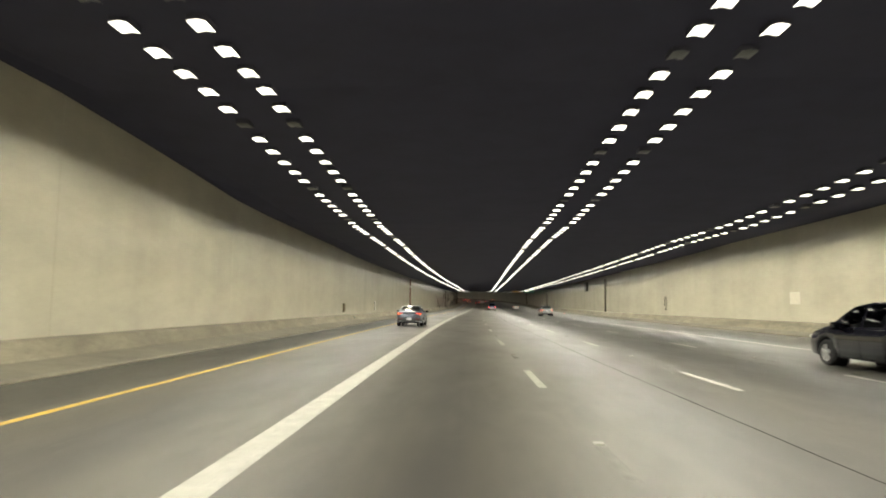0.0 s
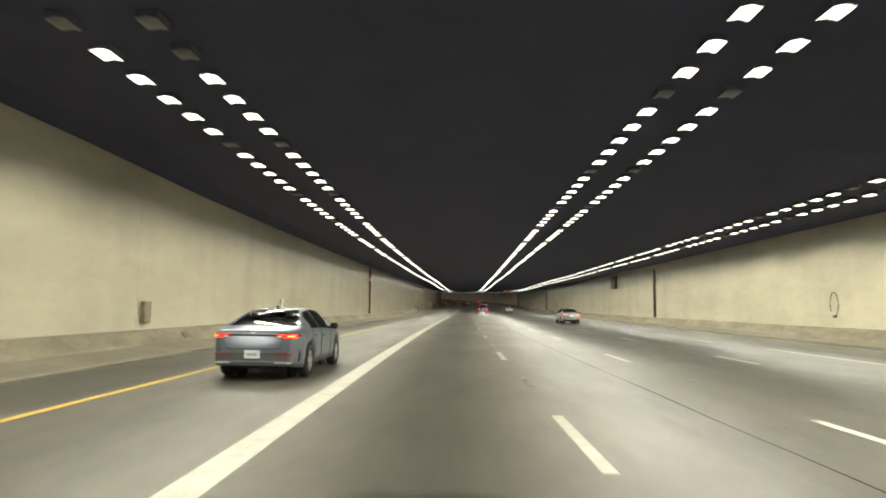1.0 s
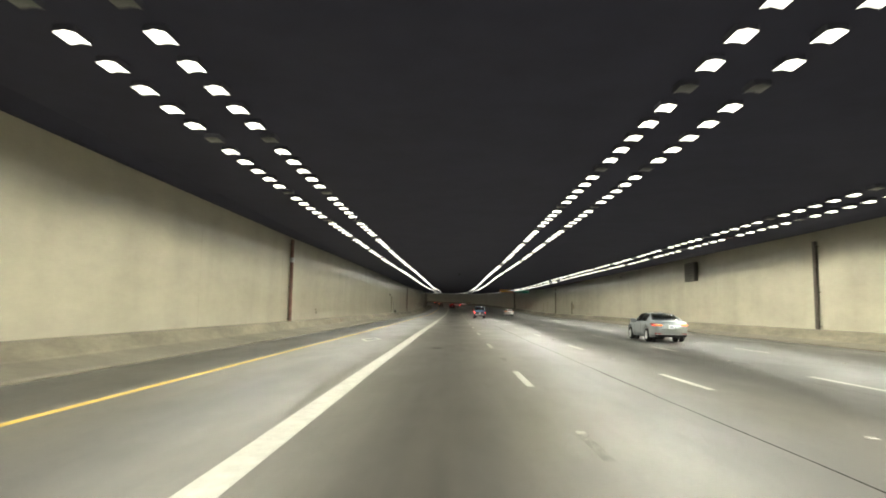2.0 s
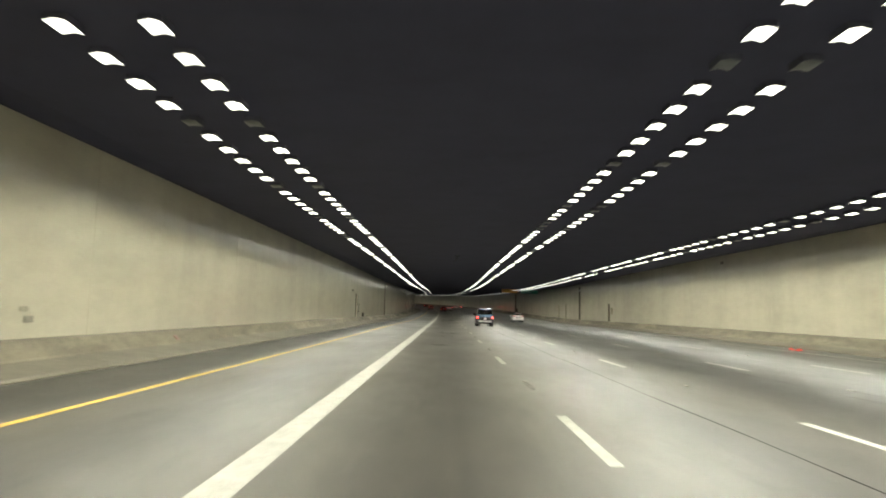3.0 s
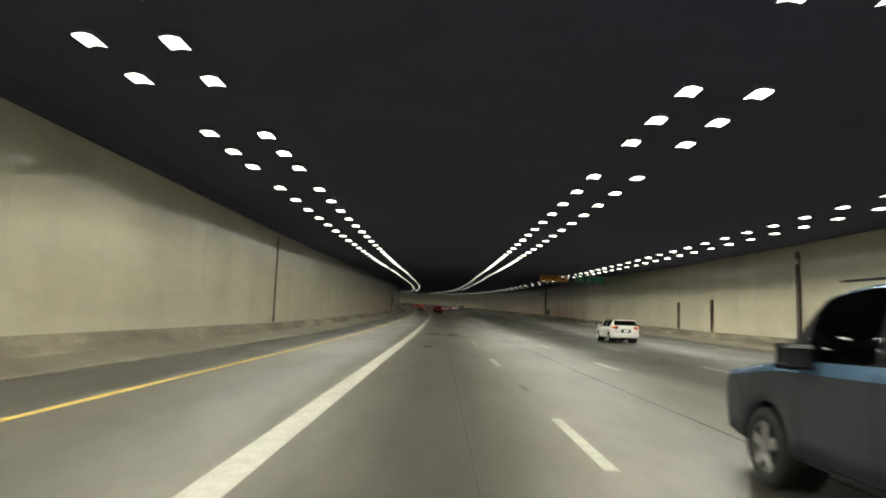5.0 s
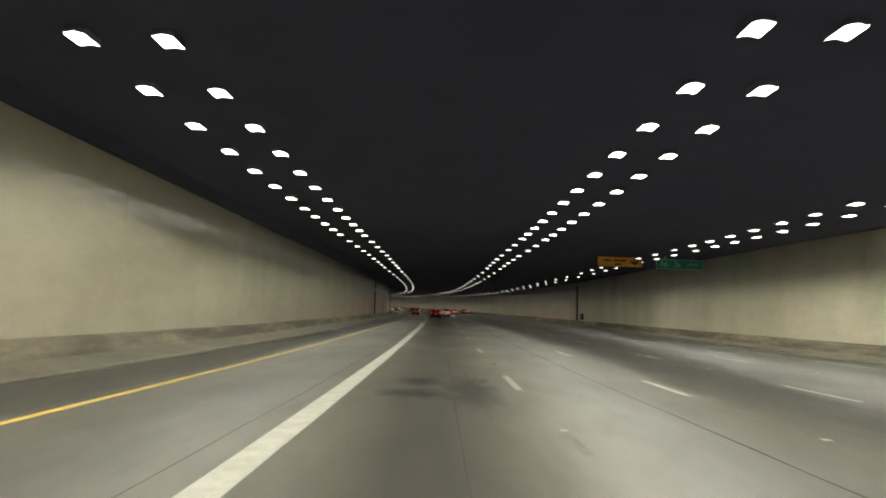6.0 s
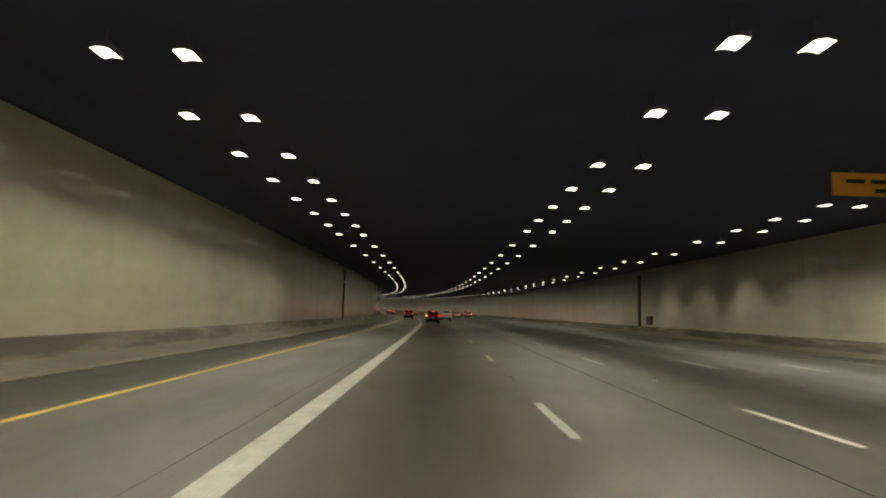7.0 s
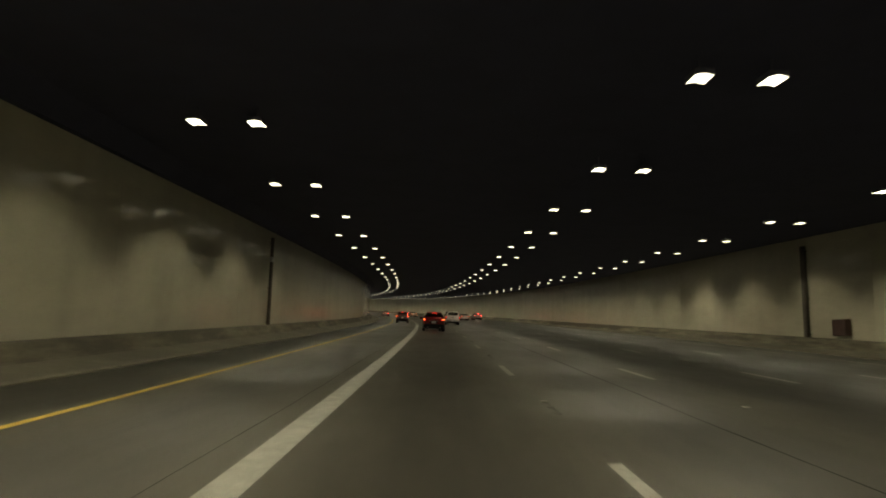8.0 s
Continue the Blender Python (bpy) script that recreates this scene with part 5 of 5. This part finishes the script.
def build_signs():
    o = overhead_sign(215.6, 14.42, 17.98, 5.68, 6.44, SIGN_ORANGE, "orange overhead road-works sign with black markings")
    for x, w, z in ((-1.35, 0.62, 0.47), (-0.55, 1.05, 0.47), (-0.42, 0.55, 0.17)):
        part("text_bar", boxed((x, -0.008, z - 0.06), (x + w, -0.001, z + 0.07), 0.002), SIGN_BLACK, o)
    bm = bmesh.new()
    for x0, x1, z0, z1 in ((1.12, 1.2, 0.2, 0.62),):
        box(bm, (x0, -0.008, z0), (x1, -0.001, z1))
    for side in (-1, 1):
        v = [bm.verts.new((1.16 + side * a, -0.006, b)) for a, b in ((0.0, 0.12), (0.34, 0.42), (0.3, 0.5), (0.0, 0.3))]
        bm.faces.new(v if side > 0 else v[::-1])
    part("arrow", bm, SIGN_BLACK, o, "black downward arrow")
    g = overhead_sign(214.4, 18.7, 22.4, 5.5, 6.29, SIGN_GREEN, "green overhead exit sign with white lettering and border")
    w, h = 3.75, 0.79
    for a, b in (((-w / 2 + 0.02, 0.02), (w / 2 - 0.02, 0.05)), ((-w / 2 + 0.02, h - 0.05), (w / 2 - 0.02, h - 0.02)), ((-w / 2 + 0.02, 0.05), (-w / 2 + 0.05, h - 0.05)), ((w / 2 - 0.05, 0.05), (w / 2 - 0.02, h - 0.05))):
        part("border", boxed((a[0], -0.006, a[1]), (b[0], -0.001, b[1])), SIGN_WHITE, g)
    lettering("7th", 0.55, SIGN_WHITE, g, -1.62, 0.2)
    lettering("St", 0.62, SIGN_WHITE, g, -0.42, 0.2)
    lettering("1/4 mi", 0.34, SIGN_WHITE, g, 0.52, 0.28)


build_signs()


# ---- marks and damage on the road ----
def diamond():
    bm = bmesh.new()
    c, a, b = (75.2, -1.85), 1.9, 0.5
    outer = [(c[0] - a, c[1]), (c[0], c[1] + b), (c[0] + a, c[1]), (c[0], c[1] - b)]
    inner = [(c[0] + (s - c[0]) * 0.66, c[1] + (u - c[1]) * 0.66) for s, u in outer]
    vo = [bm.verts.new(P(s, u, 0.006)) for s, u in outer]
    vi = [bm.verts.new(P(s, u, 0.006)) for s, u in inner]
    for k in range(4):
        bm.faces.new((vo[k], vo[(k + 1) % 4], vi[(k + 1) % 4], vi[k]))
    tagged(mesh_object("diamond_mark", bm, WHITE_PAINT), "white diamond outline painted in the carpool lane", "road marking", kind="structure")


diamond()
TAR = worn("tar_seal", (0.032, 0.029, 0.025), 0.9, spread=0.3)
TAR.node_tree.nodes["Principled BSDF"].inputs["Specular IOR Level"].default_value = 0.1


def wander(name, label, u, width, a, b, amp, mat, seed):
    rng = random.Random(seed)
    bm = bmesh.new()
    rows, off = [], 0.0
    for s in stations(a, b, 1.2):
        off = off * 0.85 + rng.uniform(-amp, amp)
        w = width * rng.uniform(0.5, 1.3)
        rows.append((bm.verts.new(P(s, u + off - w / 2, 0.004)), bm.verts.new(P(s, u + off + w / 2, 0.004))))
    for p, q in zip(rows, rows[1:]):
        bm.faces.new((p[0], p[1], q[1], q[0]))
    tagged(mesh_object(name, bm, mat), label, "road seam", kind="structure")


wander("road_seam", "thin dark sealed seam running along the asphalt", 5.85, 0.028, S0, S1, 0.02, TAR, 1)
wander("road_seam", "faint sealed seam along the right lanes", 10.2, 0.012, S0, S1, 0.02, TAR, 3)
wander("road_seam", "faint dark seam along the carpool lane", -0.6, 0.016, 165.0, 420.0, 0.02, worn("dusty_seam", (0.04, 0.037, 0.031), 0.8), 6)
wander("road_seam", "pale scored line along the lane middle", 2.25, 0.018, 110.0, 190.0, 0.015, worn("scored_asphalt", (0.13, 0.12, 0.10), 0.8), 4)


def soaked(name, colour, strength):
    """A stain that thins out towards its rim; the map's x runs from the middle (0) to the rim (1)."""
    m = worn(name, colour, 0.65, spread=0.3, scale=2.0)
    n = Nodes(m)
    sep = n.t.nodes.new("ShaderNodeSeparateXYZ")
    n.link(n.uv((1, 1, 1)), sep.inputs[0])
    ragged = n.maths("ADD", sep.outputs["X"], n.maths("MULTIPLY", n.maths("SUBTRACT", n.noise(n.obj((1, 1, 1)), 1.7, 6.0, 0.65), 0.5), 0.7))
    n.link(n.maths("MULTIPLY", n.ramp(ragged, [(0.3, grey(1.0)), (1.0, grey(0.0))]), strength), n.b.inputs["Alpha"])
    return m


def faded(name, colour, strength):
    """Old road paint of which only scraps are left."""
    m = paint(name, colour, colour)
    n = Nodes(m)
    scraps = n.ramp(n.noise(n.obj((1, 1, 1)), 4.0, 6.0, 0.7), [(0.38, grey(0.0)), (0.7, grey(1.0))])
    n.link(n.maths("MULTIPLY", scraps, strength), n.b.inputs["Alpha"])
    return m


GHOST = faded("faded_road_paint", (0.42, 0.40, 0.34), 0.3)
for k in range(-2, 24):
    for u in (3.68, 10.98):
        tagged(mesh_object("faded_mark", strip(bmesh.new(), u, 0.13, k * 12.192 + 3.1, k * 12.192 + 4.4, 0.004, 0.6), GHOST), "faded scraps of white paint before a pavement marker", "road marking", "faded marks", "structure")


def stain(s, u, ls, wu, seed):
    """A dark oily patch with a ragged rim."""
    rng = random.Random(seed)
    bm = bmesh.new()
    lay = bm.loops.layers.uv.new("UVMap")
    n = 26
    wob = [rng.uniform(0.8, 1.1) for k in range(n)]
    rings = [[bm.verts.new(P(s + ls * q * 1.15 * wob[k] * math.cos(k * math.tau / n), u + wu * q * 1.15 * wob[k] * math.sin(k * math.tau / n), 0.0035)) for k in range(n)] for q in (0.1, 0.55, 1.0)]
    for (a, ra), (b, rb) in zip(zip(rings, (0.1, 0.55, 1.0)), list(zip(rings, (0.1, 0.55, 1.0)))[1:]):
        for k in range(n):
            j = (k + 1) % n
            f = bm.faces.new((a[k], a[j], b[j], b[k]))
            for loop, v in zip(f.loops, (ra, ra, rb, rb)):
                loop[lay].uv = (v, 0.0)
    f = bm.faces.new(rings[0][::-1])
    for loop in f.loops:
        loop[lay].uv = (0.1, 0.0)
    tagged(mesh_object("oil_stain", bm, OIL), "dark oily patch with a ragged rim on the asphalt", "stain", "oil stains", "structure")


OIL = soaked("oil_stained_asphalt", (0.03, 0.028, 0.024), 0.5)
for k, (s, u, ls, wu) in enumerate([(118.9, 2.1, 0.5, 0.75), (113.8, 1.7, 0.35, 0.3), (120.4, 1.5, 0.6, 0.3), (180.85, 1.55, 0.9, 0.55), (178.75, 1.4, 0.85, 0.72), (179.7, 2.62, 3.4, 0.56), (20.5, 2.0, 0.25, 0.75), (69.5, 1.5, 0.4, 0.3), (104.0, 1.6, 0.4, 0.5), (165.0, 1.3, 1.0, 0.3)]):
    stain(s, u, ls, wu, 10 + k)


# ---- a crumpled red scrap lying by the edge line ----
def red_scrap(s, u):
    rng = random.Random(5)
    bm = bmesh.new()
    nx, ny = 7, 16
    grid = []
    for j in range(ny):
        f = j / (ny - 1)
        row = []
        for i in range(nx):
            g = i / (nx - 1) - 0.5
            wide = 0.34 * (0.35 + 0.65 * math.sin(math.pi * min(max(f * 0.92 + 0.06, 0), 1)))
            lift = 0.10 * math.cos(math.pi * g) * (0.5 + 0.5 * math.sin(f * 9.0)) + rng.uniform(0.0, 0.025)
            row.append(bm.verts.new((g * wide + rng.uniform(-0.015, 0.015), (f - 0.5) * 1.15, 0.008 + lift)))
        grid.append(row)
    for a, b in zip(grid, grid[1:]):
        for i in range(nx - 1):
            bm.faces.new((a[i], a[i + 1], b[i + 1], b[i]))
    bmesh.ops.solidify(bm, geom=bm.faces[:], thickness=0.006)
    ob = mesh_object("plastic_scrap", bm, worn("red_plastic", (0.75, 0.05, 0.035), 0.5, spread=0.25, scale=6.0))
    ob.matrix_basis = at(s, u, 0.002)
    tagged(ob, "crumpled bright red plastic scrap lying beside the edge line", "debris")


red_scrap(107.4, 19.62)


# ---- a leak stain that runs along the black ceiling ----
def ceiling_stain():
    rng = random.Random(9)
    bm = bmesh.new()
    lay = bm.loops.layers.uv.new("UVMap")
    n, rows = 6, []
    for k in range(34):
        f = k / 33
        w = 0.44 if f < 0.2 else 0.44 - 0.24 * (f - 0.2) / 0.12 if f < 0.32 else 0.2 + 0.08 * math.sin(f * 15) if f < 0.82 else 0.24 * (1 - f) / 0.18 + 0.015
        c = 2.62 + 0.03 * math.sin(f * 7) - (0.25 * (f - 0.75) / 0.25 if f > 0.75 else 0)
        s = 125.2 + 7.0 * f
        w *= 1.3
        rows.append([(bm.verts.new(P(s, c + w * (i / n - 0.5), 6.081 + ceil_off(s) + lean(s, 2.6))), abs(2 * i / n - 1)) for i in range(n + 1)])
    for a, b in zip(rows, rows[1:]):
        for i in range(n):
            quad = (a[i], a[i + 1], b[i + 1], b[i])
            face = bm.faces.new([q[0] for q in quad])
            for loop, q in zip(face.loops, quad):
                loop[lay].uv = (q[1], 0.0)
    tagged(mesh_object("ceiling_stain", bm, soaked("dried_leak_stain", (0.15, 0.14, 0.13), 0.45)), "pale brown leak stain along the black ceiling", "stain", kind="structure")


ceiling_stain()


# ---- the long panels of the walls, with open joints between them ----
def build_panels():
    pitch = 11.58
    for k in range(-4, 66):
        a, b = max(S0, 0.2 + pitch * k) + 0.006, min(S1, 0.2 + pitch * (k + 1)) - 0.006
        if b - a < 1:
            continue
        st = stations(a, b, 3.0)
        part("wall_panel", sweep(lambda s: [(LEFT, 0.4), (LEFT, 6.6 + edge_off(s)), (LEFT - 0.035, 6.6 + edge_off(s)), (LEFT - 0.035, 0.4)], st), WALL, WEST)
        here = [d for d in EAST_DOORWAYS if a < d[0] < b]
        x = a
        for lo, hi, z0, z1 in here + [(b, b, 0, 0)]:
            part("wall_panel", sweep(lambda s: [(east(s), 0.4), (east(s) + 0.035, 0.4), (east(s) + 0.035, 6.8 + edge_off(s)), (east(s), 6.8 + edge_off(s))], stations(x, lo, 3.0)), WALL, EAST)
            if hi > lo:
                part("wall_panel", sweep(lambda s: [(east(s), z1), (east(s) + 0.035, z1), (east(s) + 0.035, 6.8 + edge_off(s)), (east(s), 6.8 + edge_off(s))], stations(lo, hi, 3.0)), WALL, EAST)
            x = hi


build_panels()
